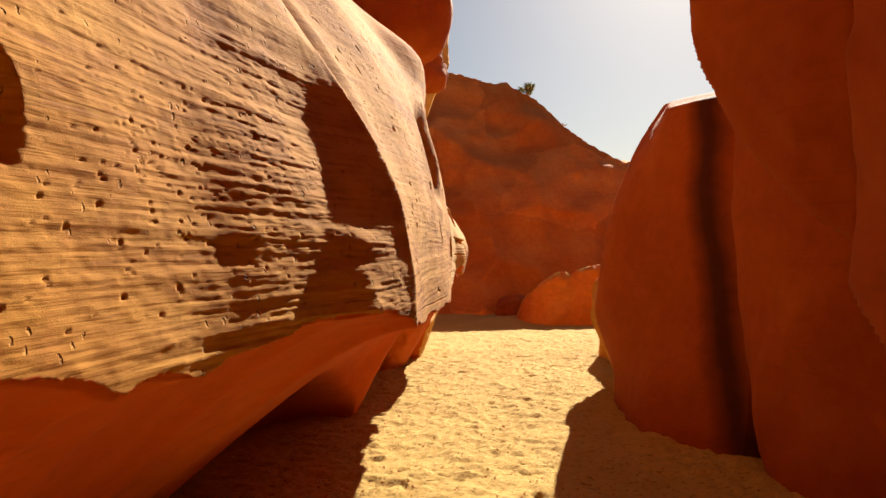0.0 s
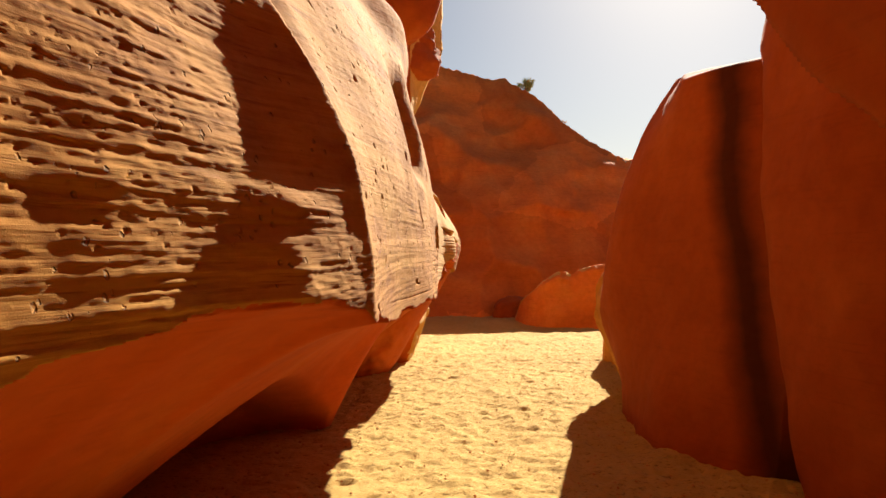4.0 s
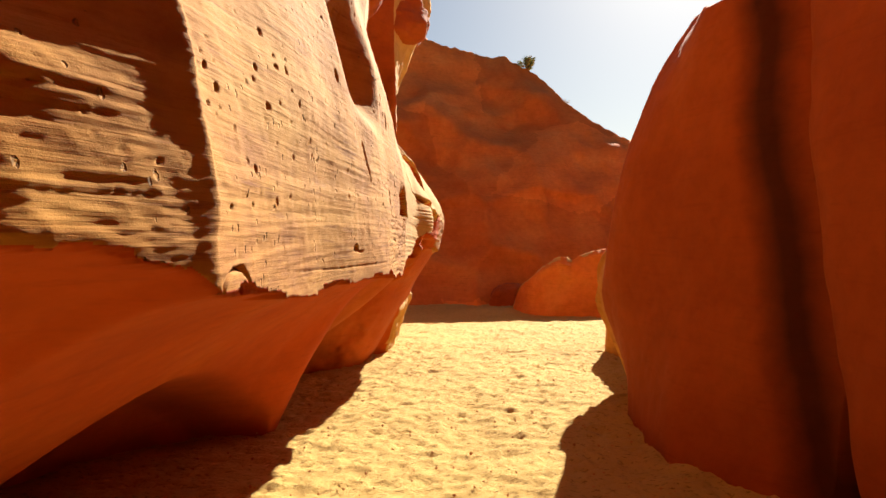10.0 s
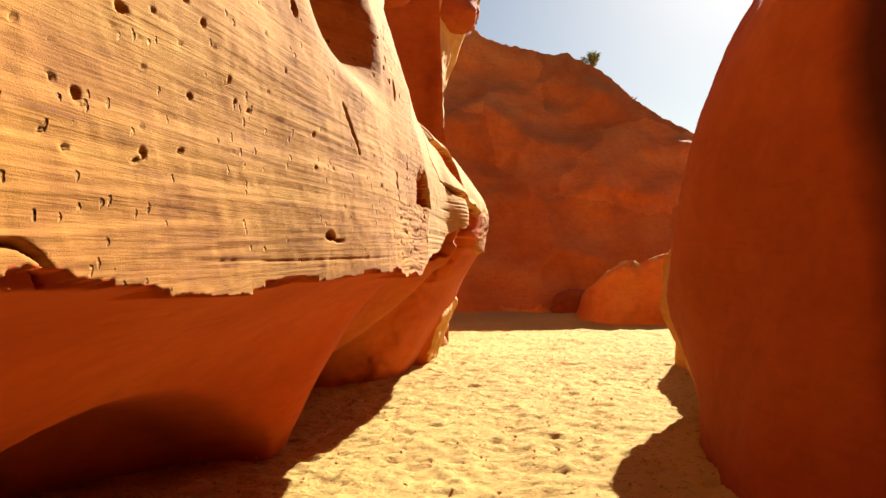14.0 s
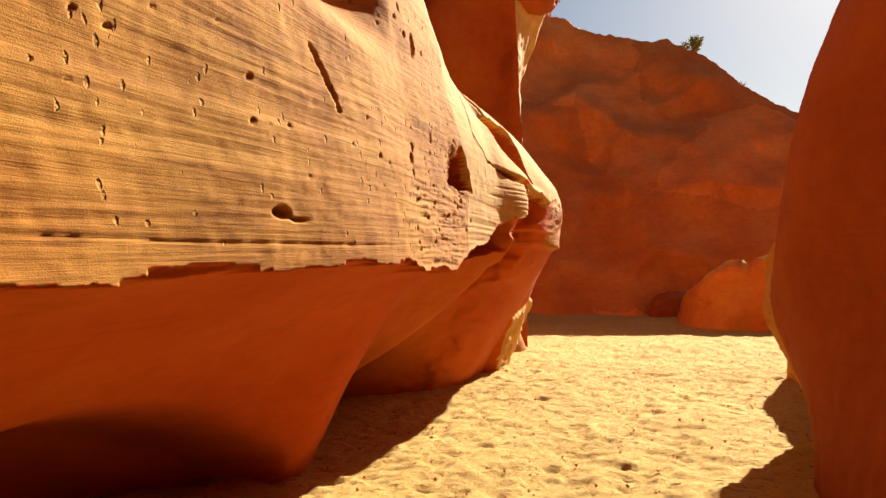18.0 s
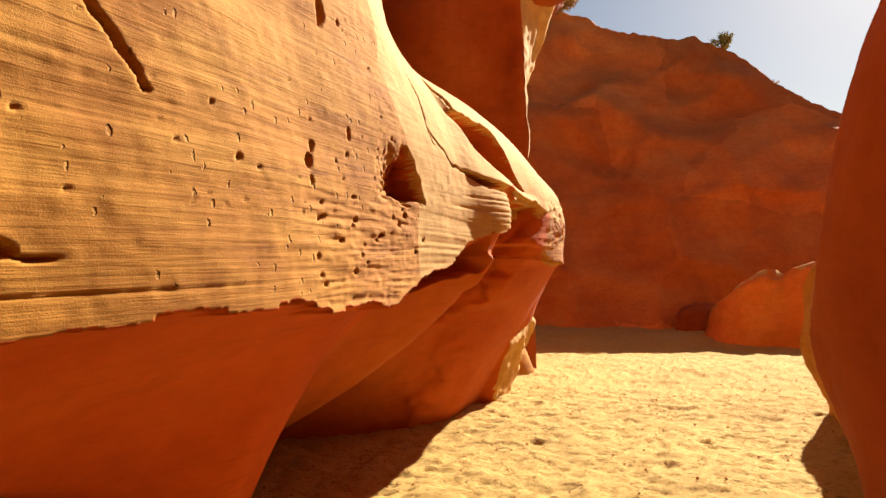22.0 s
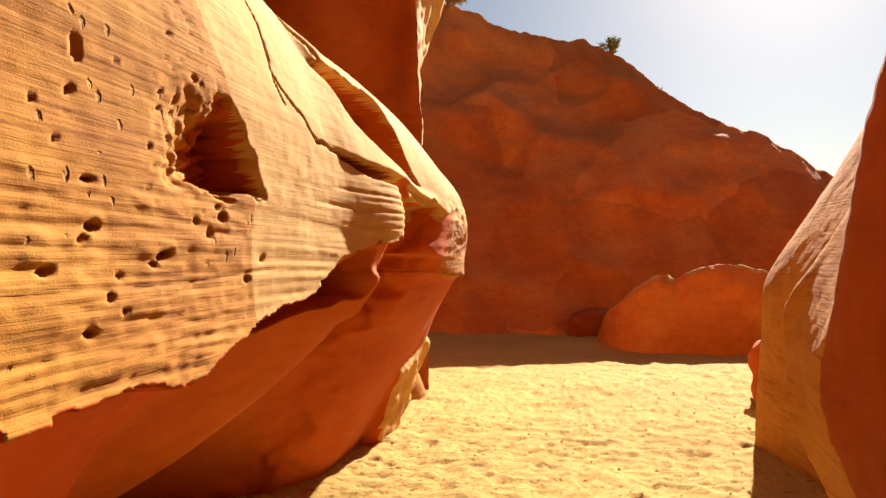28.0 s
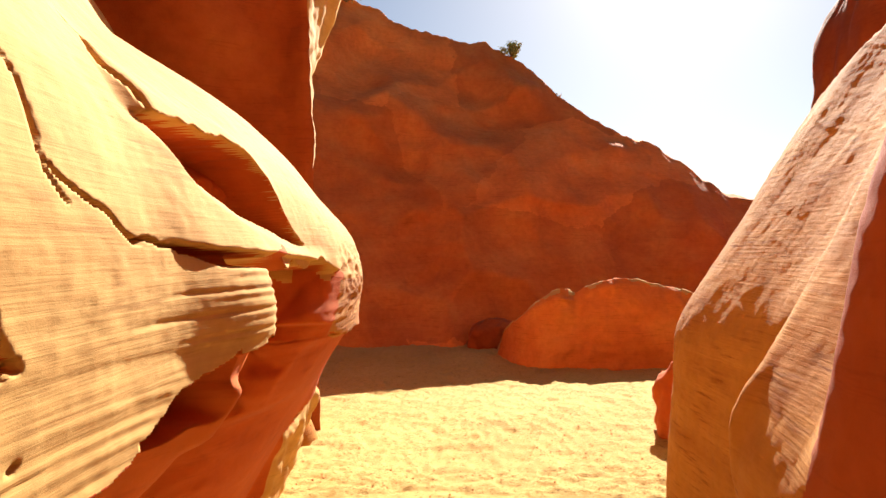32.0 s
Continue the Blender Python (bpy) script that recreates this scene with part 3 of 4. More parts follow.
    for i in range(260):                                   # the honeycombed patch
        cu, cv = rnd.gauss(2.0, 0.35), rnd.gauss(1.75, 0.2)
        r = rnd.uniform(0.002, 0.005)
        spots.append((cu, cv, r * 1.7, r, r * 1.6))
    for i in range(130):
        cu, cv = rnd.gauss(5.80, 0.11), rnd.gauss(1.56, 0.12)
        r = rnd.choice((0.002, 0.003, 0.003, 0.004, 0.006)) * rnd.uniform(0.8, 1.2)
        spots.append((cu, cv, r * 1.3, r, r * 1.8))
    for i in range(16):                                    # deeper holes in the crumbled courses
        r = rnd.uniform(0.005, 0.012)
        spots.append((rnd.uniform(5.25, 5.95), rnd.uniform(1.12, 1.40), r * rnd.uniform(1.0, 2.2), r, r * 2.4))
    for i in range(90):                                   # larger holes of the near swelling, in loose rows
        r = rnd.uniform(0.003, 0.0065)
        spots.append((rnd.gauss(1.9, 0.4), rnd.choice((1.42, 1.55, 1.66, 1.78)) + rnd.gauss(0, 0.03), r * 1.2, r * 1.3, r * 1.8))
    spots = [p for p in spots if p[0] < 6.0 - 0.5 * max(0, p[1] - 1.4) or p[1] < 1.3]   # the pillar is smooth
    x = x - top * pits(y + 0.016 * fbm(y * 11, z * 13, 0, 96, 3), z + 0.012 * fbm(y * 11, z * 13, 3.3, 97, 3), spots)
    # a long pocket under the lip, closed by a thin fin
    low = wall_lip(np.minimum(y, 7.0)) - 0.13
    wob2 = 0.02 * fbm(y * 8, z * 8, 0, 99, 3)
    inside = step(y + wob2, 6.36, 6.5) * (1 - step(y + wob2, 6.93, 6.965))
    x = x - 0.34 * inside * (1 - step(np.abs(z - low + wob2) - 0.075 * step(y, 6.3, 6.75), -0.01, 0.022))
    x = x + 0.05 * np.exp(-((y - 6.98) / 0.06) ** 2) * (1 - step(np.abs(z - 1.14 + 0.5 * wob2), 0.05, 0.12))
    # the small spalled arch and the long parting above the lip
    arch = [(3.0 + 0.11 * (1 - math.cos(k * math.pi / 8)), 1.13 + 0.06 * math.sin(k * math.pi / 8)) for k in range(9)]
    d, along, total = near_line(y, z, arch)
    x = x - 0.022 * (1 - step(np.abs(d + 0.006 * fbm(y * 14, z * 14, 0, 34, 2)), 0.001, 0.010))
    x = x - crevice(y, z, [(3.4, 1.165), (4.2, 1.15), (5.2, 1.15)], 0.003, 0.006, 0.004)
    d, along, total = near_line(y, z, [(4.56, 1.70), (4.64, 1.63), (4.70, 1.55)])
    x = x - 0.024 * (1 - step(np.abs(d + 0.011 * fbm(y * 16, z * 16, 0, 94, 3)) - 0.006 * (1 - (along / total - 0.5) ** 2 * 3.5), -0.008, 0.010))
    x = x - crevice(y, z, [(5.0, 1.23), (5.8, 1.235), (6.3, 1.26)], 0.003, 0.006, 0.004)
    for zz, y0, deep in ((1.385, 6.55, 0.006), (1.41, 6.8, 0.004), (1.44, 6.35, 0.007), (1.47, 6.7, 0.005), (1.495, 6.5, 0.008), (1.525, 6.75, 0.006)):
        x = x - crevice(y, z, [(y0, zz), (y0 + 0.15, zz + 0.004), (7.3, zz - 0.004)], 0.008, 0.010, deep * 0.6)
    # the cleft under the bright lobe, the tongue below it and the thin cleft under that
    plane = x
    rag = 0.012 * fbm(y * 9, z * 9, 0, 95, 4, 0.6)
    floor_z, roof_z, foot_z = cleft_floor(y) + 0.4 * rag, cleft_roof(y) + rag, tongue_foot(y) + 0.3 * rag
    span = step(y, 6.62, 6.72) * (1 - step(y, 7.66, 7.72))
    x = x + span * 0.05 * step(z, roof_z - 0.008, roof_z + 0.012) * (1 - step(z - roof_z, 0.04, 0.22)) * (1 - step(y, 7.2, 7.6))
    x = x - span * (0.20 + 0.04 * fbm(y * 12, z * 12, 0, 93, 3)) * step(z, floor_z - 0.004, floor_z + 0.014) * (1 - step(z, roof_z - 0.014, roof_z + 0.004))
    x = x + 0.03 * step(y, 6.5, 6.75) * (1 - step(y, 7.8, 8.0)) * step(z, foot_z - 0.005, foot_z + 0.01) * (1 - step(z, floor_z - 0.06, floor_z + 0.01))
    thin = step(y, 6.58, 6.7) * (1 - step(y, 7.03, 7.06))
    x = x - thin * 0.11 * step(z, foot_z - 0.015 - 0.03 * step(y, 6.6, 6.85), foot_z - 0.01 - 0.02 * step(y, 6.6, 6.85)) * (1 - step(z, foot_z - 0.008, foot_z + 0.004))
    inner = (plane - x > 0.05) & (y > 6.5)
    for knots, wide, deep in (([(6.78, 2.3), (6.7, 2.15), (6.65, 2.03), (6.70, 1.91)], 0.014, 0.05),
                              ([(6.14, 1.98), (6.18, 1.88), (6.18, 1.81), (6.2, 1.73), (6.24, 1.68)], 0.007, 0.022),
                              ([(6.22, 1.74), (6.32, 1.675), (6.44, 1.628), (6.66, 1.605)], 0.009, 0.035)):
        d, along, total = near_line(y, z, knots)
        d = np.abs(d + 0.012 * fbm(y * 11, z * 11, 0, 96, 3)) * (1 + 2.5 * np.abs(along / total - 0.6))
        x = x - deep * (1 - step(d, wide * 0.3, wide))
    # the face of the nose: a brow over a rounded chin, with folds and a ragged tip
    on_nose = (1 - step(x, 0.24, 0.31)) * step(y, 7.7, 7.95) * (1 - step(y, 8.75, 9.1)) * (1 - step(z, 1.5, 1.6))
    brow = 1.29 + 0.03 * lattice(x * 7, 0.5, 0, 141)
    push = 0.09 * step(z, brow - 0.012, brow + 0.012) * (1 - 0.8 * step(z, brow + 0.02, brow + 0.16))
    chin = 0.93 + 0.25 * (x - 0.15) + 0.02 * lattice(x * 9, z * 9, 0, 142)
    push = push + 0.16 * step(z, chin - 0.03, chin + 0.05) * (1 - 0.7 * step(z, chin + 0.06, brow))
    push = push + 0.08 * fbm(x * 3.4, z * 4, 0, 143, 3) + 0.04 * np.abs(fbm(x * 9, z * 7, 0, 144, 2))
    tip = step(y, 8.0, 8.3) * (1 - step(y, 8.8, 9.0)) * (1 - step(z, 1.56, 1.66)) * step(z, 1.25, 1.32)
    x = x - 0.015 * tip * np.abs(fbm(y * 9, z * 14, 0, 145, 3))
    y = y - on_nose * push
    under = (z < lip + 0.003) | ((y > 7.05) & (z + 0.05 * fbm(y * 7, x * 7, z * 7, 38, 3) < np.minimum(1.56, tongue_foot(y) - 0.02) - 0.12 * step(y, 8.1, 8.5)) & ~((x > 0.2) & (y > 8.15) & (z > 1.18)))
    # the leg's patch of sun, painted with the lit wall's ochre
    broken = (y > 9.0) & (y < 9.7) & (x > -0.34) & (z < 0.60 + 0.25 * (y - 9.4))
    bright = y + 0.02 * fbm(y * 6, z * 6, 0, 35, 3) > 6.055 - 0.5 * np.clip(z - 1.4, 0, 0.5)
    # light painted by colour: shade-red undersides, sun-pale pillar and nose
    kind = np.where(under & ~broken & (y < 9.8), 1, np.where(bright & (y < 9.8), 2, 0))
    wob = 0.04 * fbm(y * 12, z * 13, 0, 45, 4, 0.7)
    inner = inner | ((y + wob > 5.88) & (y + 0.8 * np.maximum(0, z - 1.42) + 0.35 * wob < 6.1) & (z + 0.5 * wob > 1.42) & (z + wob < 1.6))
    kind = np.where((x > 0.2) & (y > 8.1) & (y < 9.1) & (z > 1.1) & (z < 1.46), 0, kind)   # the sunlit tip, painted with the lit wall's ochre
    # insides of clefts and pocket recoloured darker red in place of shade
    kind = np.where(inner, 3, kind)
    # underside of the nose: its shade painted in a more orange rock
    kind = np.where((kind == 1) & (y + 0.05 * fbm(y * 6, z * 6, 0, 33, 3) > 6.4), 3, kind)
    ob = sheet("wall_west", np.stack([x, y, z], -1), M_WALL, other=(M_SHADE_RED, M_SUN_PALE, M_FLANK), where=kind, back=-5.5)
    return tagged(ob, "sunlit undercut sandstone wall with thin bedding and weathered pits", "rock wall", kind="structure")


build_wall()


# ---- the leaning slab and the tall wall opposite ----
def lean_back(y, z):
    """The cleft between slab and wall runs back as it rises."""
    return y - (0.29 * np.clip(z, 0, 2.8) - 0.38) * (1 - step(y, 5.2, 6.4))


def slab_x(y, z):
    y = lean_back(y, z)
    foot = curve(y, (4.6, 2.4), (4.8, 2.22), (4.93, 2.14), (5.03, 2.07), (5.2, 1.96), (5.7, 1.68), (6.4, 1.74), (6.8, 1.84), (7.2, 1.94), (7.6, 2.10), (8.2, 2.24), (9.2, 2.22), (9.65, 2.33), (9.9, 2.7), (10.6, 4.4))
    belly = curve(y, (4.6, 2.4), (4.8, 2.20), (4.9, 2.12), (5.0, 2.04), (5.2, 1.93), (5.7, 1.77), (6.4, 1.56), (6.65, 1.55), (6.9, 1.59), (7.2, 1.66), (7.32, 1.73), (7.5, 1.98), (7.8, 2.24),
                  (8.3, 2.33), (8.8, 2.31), (9.2, 2.29), (9.6, 2.37), (9.85, 2.66), (10.6, 4.6))
    a = curve(y, (4.8, 0.0), (5.6, -0.03), (6.45, 0.0), (6.58, 0.07), (6.76, 0.56), (7.2, 0.56), (7.6, 0.52), (8.4, 0.60), (9.6, 0.66))
    b = curve(y, (4.8, 0.05), (5.6, 0.1), (6.4, 0.2), (6.8, 0.06), (7.2, 0.0), (8.2, 0.0))
    knee = curve(y, (6.4, 1.1), (6.7, 1.0), (7.3, 1.0), (8.0, 1.25), (8.6, 1.15), (9.6, 1.05))
    s = step(z, 0.0, knee - 0.05)
    h = np.logaddexp(0, (z - knee) * 14) / 14
    x = foot + (belly - foot) * s + a * h + b * h * h
    x = x - 0.05 * np.exp(-((y - 7.2) / 0.06) ** 2 - ((z - 1.1) / 0.16) ** 2)
    fold = np.clip(1 - np.abs(y - 7.0 - 0.35 * (0.9 - z)) / 0.22, 0, 1) * (1 - step(z, 0.75, 1.0))
    x = x - 0.05 * fold * fold
    x = x - 0.10 * np.maximum(0, 0.85 - 0.1 * (y - 6) - z) * step(y, 4.95, 5.2) * (1 - step(y, 6.2, 6.55))
    top = curve(y, (4.8, 2.78), (5.55, 2.8), (6.2, 2.95), (7.5, 3.1), (8.6, 3.2), (9.6, 2.7), (10.6, 2.0))
    x = x + 9.0 * np.maximum(0, z - top + 0.05) ** 1.4
    return x


def build_slab():
    ys = spaced((4.6, 9.9, 0.016), (9.9, 10.6, 0.05))
    zs = spaced((-0.6, 0.2, 0.05), (0.2, 2.9, 0.014), (2.9, 3.7, 0.04))
    z, y = np.meshgrid(zs, ys, indexing="ij")
    x = slab_x(y, z)
    x = x + 0.03 * fbm(y * 0.9, z * 0.8, 0, 101, 2) + 0.006 * fbm(y * 4, z * 4, 0, 102, 3)
    bed = z - 0.35 * y + 0.03 * np.sin(y * 5)
    lit = step(y, 6.5, 6.7)
    x = x + lit * (0.0022 * fbm(y * 0.9, bed * 40, 0, 103, 3, 0.65, False) + 0.006 * fbm(y * 2.2, z * 1.2, 0, 106, 2)) + 0.002 * fbm(y * 20, z * 20, 0, 104, 2)
    rnd = random.Random(17)
    spots = []
    for i in range(60):
        r = rnd.uniform(0.004, 0.009)
        spots.append((rnd.uniform(6.8, 9.0), rnd.uniform(1.1, 2.7), r * 1.2, r * 0.8, r * 1.3))
    x = x + pits(y, z, spots)
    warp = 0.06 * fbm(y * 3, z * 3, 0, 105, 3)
    # colour changes at the sun's terminator: dark red in shade, pale in sun
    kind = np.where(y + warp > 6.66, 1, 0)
    return tagged(sheet("rock_slab", np.stack([x, y, z], -1), M_SLAB_SHADE, flip=True, other=(M_SLAB_SUN,), where=kind, back=float(x.max()) + 1.0),
                  "tall rounded red sandstone slab leaning back from the sand", "rock")


build_slab()


def build_east_wall():
    ys = spaced((-6, 1, 0.12), (1, 3.0, 0.022), (3.0, 4.0, 0.007), (4.0, 5.0, 0.022), (5.0, 6.2, 0.1))
    zs = spaced((-0.6, 3.6, 0.022), (3.6, 8.5, 0.2))
    z, y = np.meshgrid(zs, ys, indexing="ij")
    yb = lean_back(y, z)
    base = curve(yb, (-6, 1.9), (0, 2.7), (2, 3.1), (3.0, 2.9), (3.7, 2.35), (4.1, 2.17), (4.55, 2.12), (4.72, 2.14), (4.86, 2.22), (5.1, 2.5), (5.4, 3.2), (6.2, 5.0))
    over = curve(y, (-6, 1.05), (0, 1.08), (1.9, 1.22), (2.1, 1.34), (2.3, 1.25), (2.9, 1.2), (3.3, 1.27), (3.8, 1.6), (4.5, 2.0))
    edge = curve(y, (0, 0.5), (1.3, 0.86), (1.84, 1.22), (2.34, 1.62), (2.8, 2.02), (3.1, 2.4), (3.3, 3.0), (3.6, 4.6), (3.9, 7.0))
    edge = edge + 0.05 * fbm(y * 1.5, 0, 0, 115, 3)
    x = base + (np.minimum(over, base) - base) * step(z, edge - 0.05 - 0.2 * 2.4 * step(edge, 2.1, 3.4), edge + 0.07 + 0.2 * 2.4 * step(edge, 2.1, 3.4))
    x = x - 0.05 * np.maximum(0, z - 2.2) * (y < 3.4) + 0.16 * np.maximum(0, z - 1.8) * step(y, 3.6, 4.6) + 0.24 * np.exp(-((y - 2.0 - 0.02 * z) / 0.035) ** 2) * step(z, 1.25, 1.6)
    # the unseen top leans over the passage, added to keep skylight out
    x = x - (0.28 + 0.5 * (1 - step(y, 0.2, 1.6))) * np.maximum(0, z - 2.7) * (1 - step(y, 2.5, 3.2))
    ridge = y - (3.3 - 0.6 * (z - 2.2))
    x = x - 0.03 * np.exp(-(ridge / 0.2) ** 2)
    slant = z - 0.87 * y
    x = x + 0.05 * fbm(slant * 2.2, (y + z) * 0.35, 0, 116, 3, 0.5, False) * (1 - step(y, 3.2, 3.8))
    x = x + 0.04 * fbm(y * 0.8, z * 0.7, 0, 111, 3) + 0.008 * fbm(y * 4, z * 4, 0, 112, 3)
    return tagged(sheet("wall_east", np.stack([x, y, z], -1), M_SLAB_SHADE, flip=True, back=6.0),
                  "shaded smooth red sandstone wall rising out of sight", "rock wall", kind="structure")


build_east_wall()


# ---- the cliff that closes the court ----
def cliff_rim(x):
    return curve(x, (-16, 9.2), (-1.3, 8.9), (0.2, 8.1), (1.4, 7.85), (2.7, 7.35), (3.2, 7.0), (4.5, 5.68), (5.8, 4.82), (7.0, 4.2), (7.9, 3.25), (8.6, 2.85), (10, 2.5), (12, 2.5), (18, 2.4))


def build_cliff():
    us = spaced((-16, -5, 0.4), (-5, 12, 0.07), (12, 18, 0.5))
    vs = spaced((0, 1, 0.008), (1, 1.3, 0.02), (1.3, 3, 0.2))
    v, x = np.meshgrid(vs, us, indexing="ij")
    rim = cliff_rim(x) + 0.16 * fbm(x * 0.9, 0, 0, 121, 5, 0.6)
    up = np.clip(v, 0, 1)
    z = -0.8 + (rim + 0.8) * up
    foot = curve(x, (-16, 9), (-6, 15.5), (-2, 18.0), (2, 18.6), (8, 18.8), (12, 17.5), (18, 9))
    y = foot + (1.2 + 0.52 * (rim + 0.3)) * (0.88 * up + 0.12 * up**3)
    y = y + (0.6 * fbm(x * 0.35, z * 0.45, 0, 131, 3, 0.4) + 0.07 * fbm(x * 1.3, z * 1.6, 0, 132, 3)) * (1 - 0.7 * step(up, 0.8, 1))
    shells = [(-0.2, 3.6, 1.7, 1.3, 0.5), (1.6, 5.3, 1.5, 1.1, 0.35), (2.6, 1.6, 0.75, 0.7, 0.35), (4.3, 3.4, 0.5, 0.6, 0.25), (3.6, 2.2, 0.6, 0.8, 0.25),
              (5.4, 2.5, 0.7, 0.9, 0.25), (6.6, 3.0, 0.6, 0.8, 0.2), (1.2, 0.9, 0.8, 0.5, 0.3), (0.4, 1.8, 0.7, 0.7, 0.25), (7.4, 1.5, 0.8, 0.8, 0.2)]
    y = y + pits(x, z, shells) * up
    rnd = random.Random(23)                                # scales that have split off the face
    near, second = np.full(x.shape, 9.0), np.full(x.shape, 9.0)
    for i in range(70):
        d = np.hypot((x - rnd.uniform(-5, 11)) / rnd.uniform(0.8, 1.4), z - rnd.uniform(-0.5, 8.5))
        near, second = np.minimum(near, d), np.minimum(second, np.maximum(near, d))
    y = y - 0.05 * rim * np.minimum(near, 1.1) ** 2 * (1 - step(up, 0.85, 1.0))
    over = np.maximum(0, v - 1)
    y = y + over * 14
    z = z + 0.25 * step(over, 0, 0.06) - over * 1.2 + step(up, 0.8, 1) * 0.05 * fbm(x * 3, y * 3, 0, 133, 3)
    ob = sheet("cliff", np.stack([x, y, z], -1), M_CLIFF, flip=False)
    return tagged(ob, "high shaded red sandstone cliff with scalloped hollows", "cliff", kind="structure")


build_cliff()


# ---- rocks ----
def rock(name, centre, radii, mat, seed, power=2.6, rough=0.12, res=(90, 60), label="", shape=None, category="rock", yaw=0):
    """A weathered block: a rounded box pushed in and out at three scales."""
    th = np.linspace(0, 2 * math.pi, res[0])
    ph = np.linspace(-math.pi / 2, math.pi / 2, res[1])
    p, t = np.meshgrid(ph, th, indexing="ij")
    d = np.stack([np.cos(p) * np.cos(t), np.cos(p) * np.sin(t), np.sin(p)], -1)
    r = 1 / (np.sum(np.abs(d) ** power, -1) ** (1 / power))
    n = fbm(d[..., 0] * 1.6, d[..., 1] * 1.6, d[..., 2] * 1.6, seed, 5, 0.5)
    P = d * (r * (1 + rough * n))[..., None]
    if shape:
        P = shape(P)
    P = P * np.array(radii)
    ca, sa = math.cos(radians(yaw)), math.sin(radians(yaw))
    P = np.stack([P[..., 0] * ca - P[..., 1] * sa, P[..., 0] * sa + P[..., 1] * ca, P[..., 2]], -1) + np.array(centre)
    return tagged(sheet(name, P, mat), label, category)


def build_buttress():
    """A wall end behind the nose: a shaded front, a sharp uneven arris, and a flank, painted pale for sunlight, that
    opens out as it rises.
    """
    zs = spaced((-0.6, 1.6, 0.1), (1.6, 5.4, 0.02), (5.4, 6.6, 0.1))
    cs = spaced((0, 1, 0.02), (1, 2, 0.05), (2, 3, 0.1))
    z, c = np.meshgrid(zs, cs, indexing="ij")
    edge_x = -0.37 + 0.05 * curve(z, (1.5, 0.6), (2.2, 0.1), (2.7, 0.35), (3.0, 0.0), (3.4, -0.1), (4.2, -0.5)) + 0.012 * fbm(z * 7, 0, 0, 211, 3)
    edge_y = 11.0 - 0.10 * (z - 3)
    flare = curve(z, (1.5, -0.25), (3.3, -0.17), (3.45, -0.10), (3.7, 0.0), (4.2, 0.22), (5, 0.5))
    front, side, rear = np.clip(c, 0, 1), np.clip(c - 1, 0, 1), np.clip(c - 2, 0, 1)
    x = -4.2 + (edge_x + 4.2) * front + flare * side - 2.6 * rear
    y = 9.7 + (edge_y - 9.7) * front**0.8 - 0.35 * np.sin(front * 3.14) * step(z, 2.2, 3.6) + 0.9 * side + 1.2 * rear
    dim = step(front, 0, 0.1) * (1 - 0.7 * step(front, 0.93, 1)) * (1 - rear)
    y = y + dim * (0.22 * fbm(x * 0.9, z * 0.7, 0, 212, 3) + 0.03 * fbm(x * 5, z * 4, 0, 213, 3))
    x = x + 0.03 * step(side, 0, 0.1) * (1 - rear) * fbm(y * 4, z * 3, 0, 214, 3)
    # arris and flank get the pale rock to paint the sun on them
    return tagged(sheet("overhanging_rock", np.stack([x, y, z], -1), M_BLOCK, other=M_SUN_PALE, where=(c > 0.985) & (c < 2)),
                  "massive shaded buttress of red rock, arris and flank coloured pale as sunlit", "rock")


build_buttress()
rock("overhanging_rock", (-1.3, 11.3, 4.75), (1.35, 0.8, 0.6), M_BLOCK, 202, 4.0, 0.10, (180, 120), "bulging red rock on top of the buttress", yaw=32)
rock("overhanging_rock", (-1.05, 8.3, 5.0), (0.98, 1.0, 1.25), M_BLOCK, 203, 5.0, 0.08, (140, 100), "dark rock overhanging the sunlit wall", yaw=25)


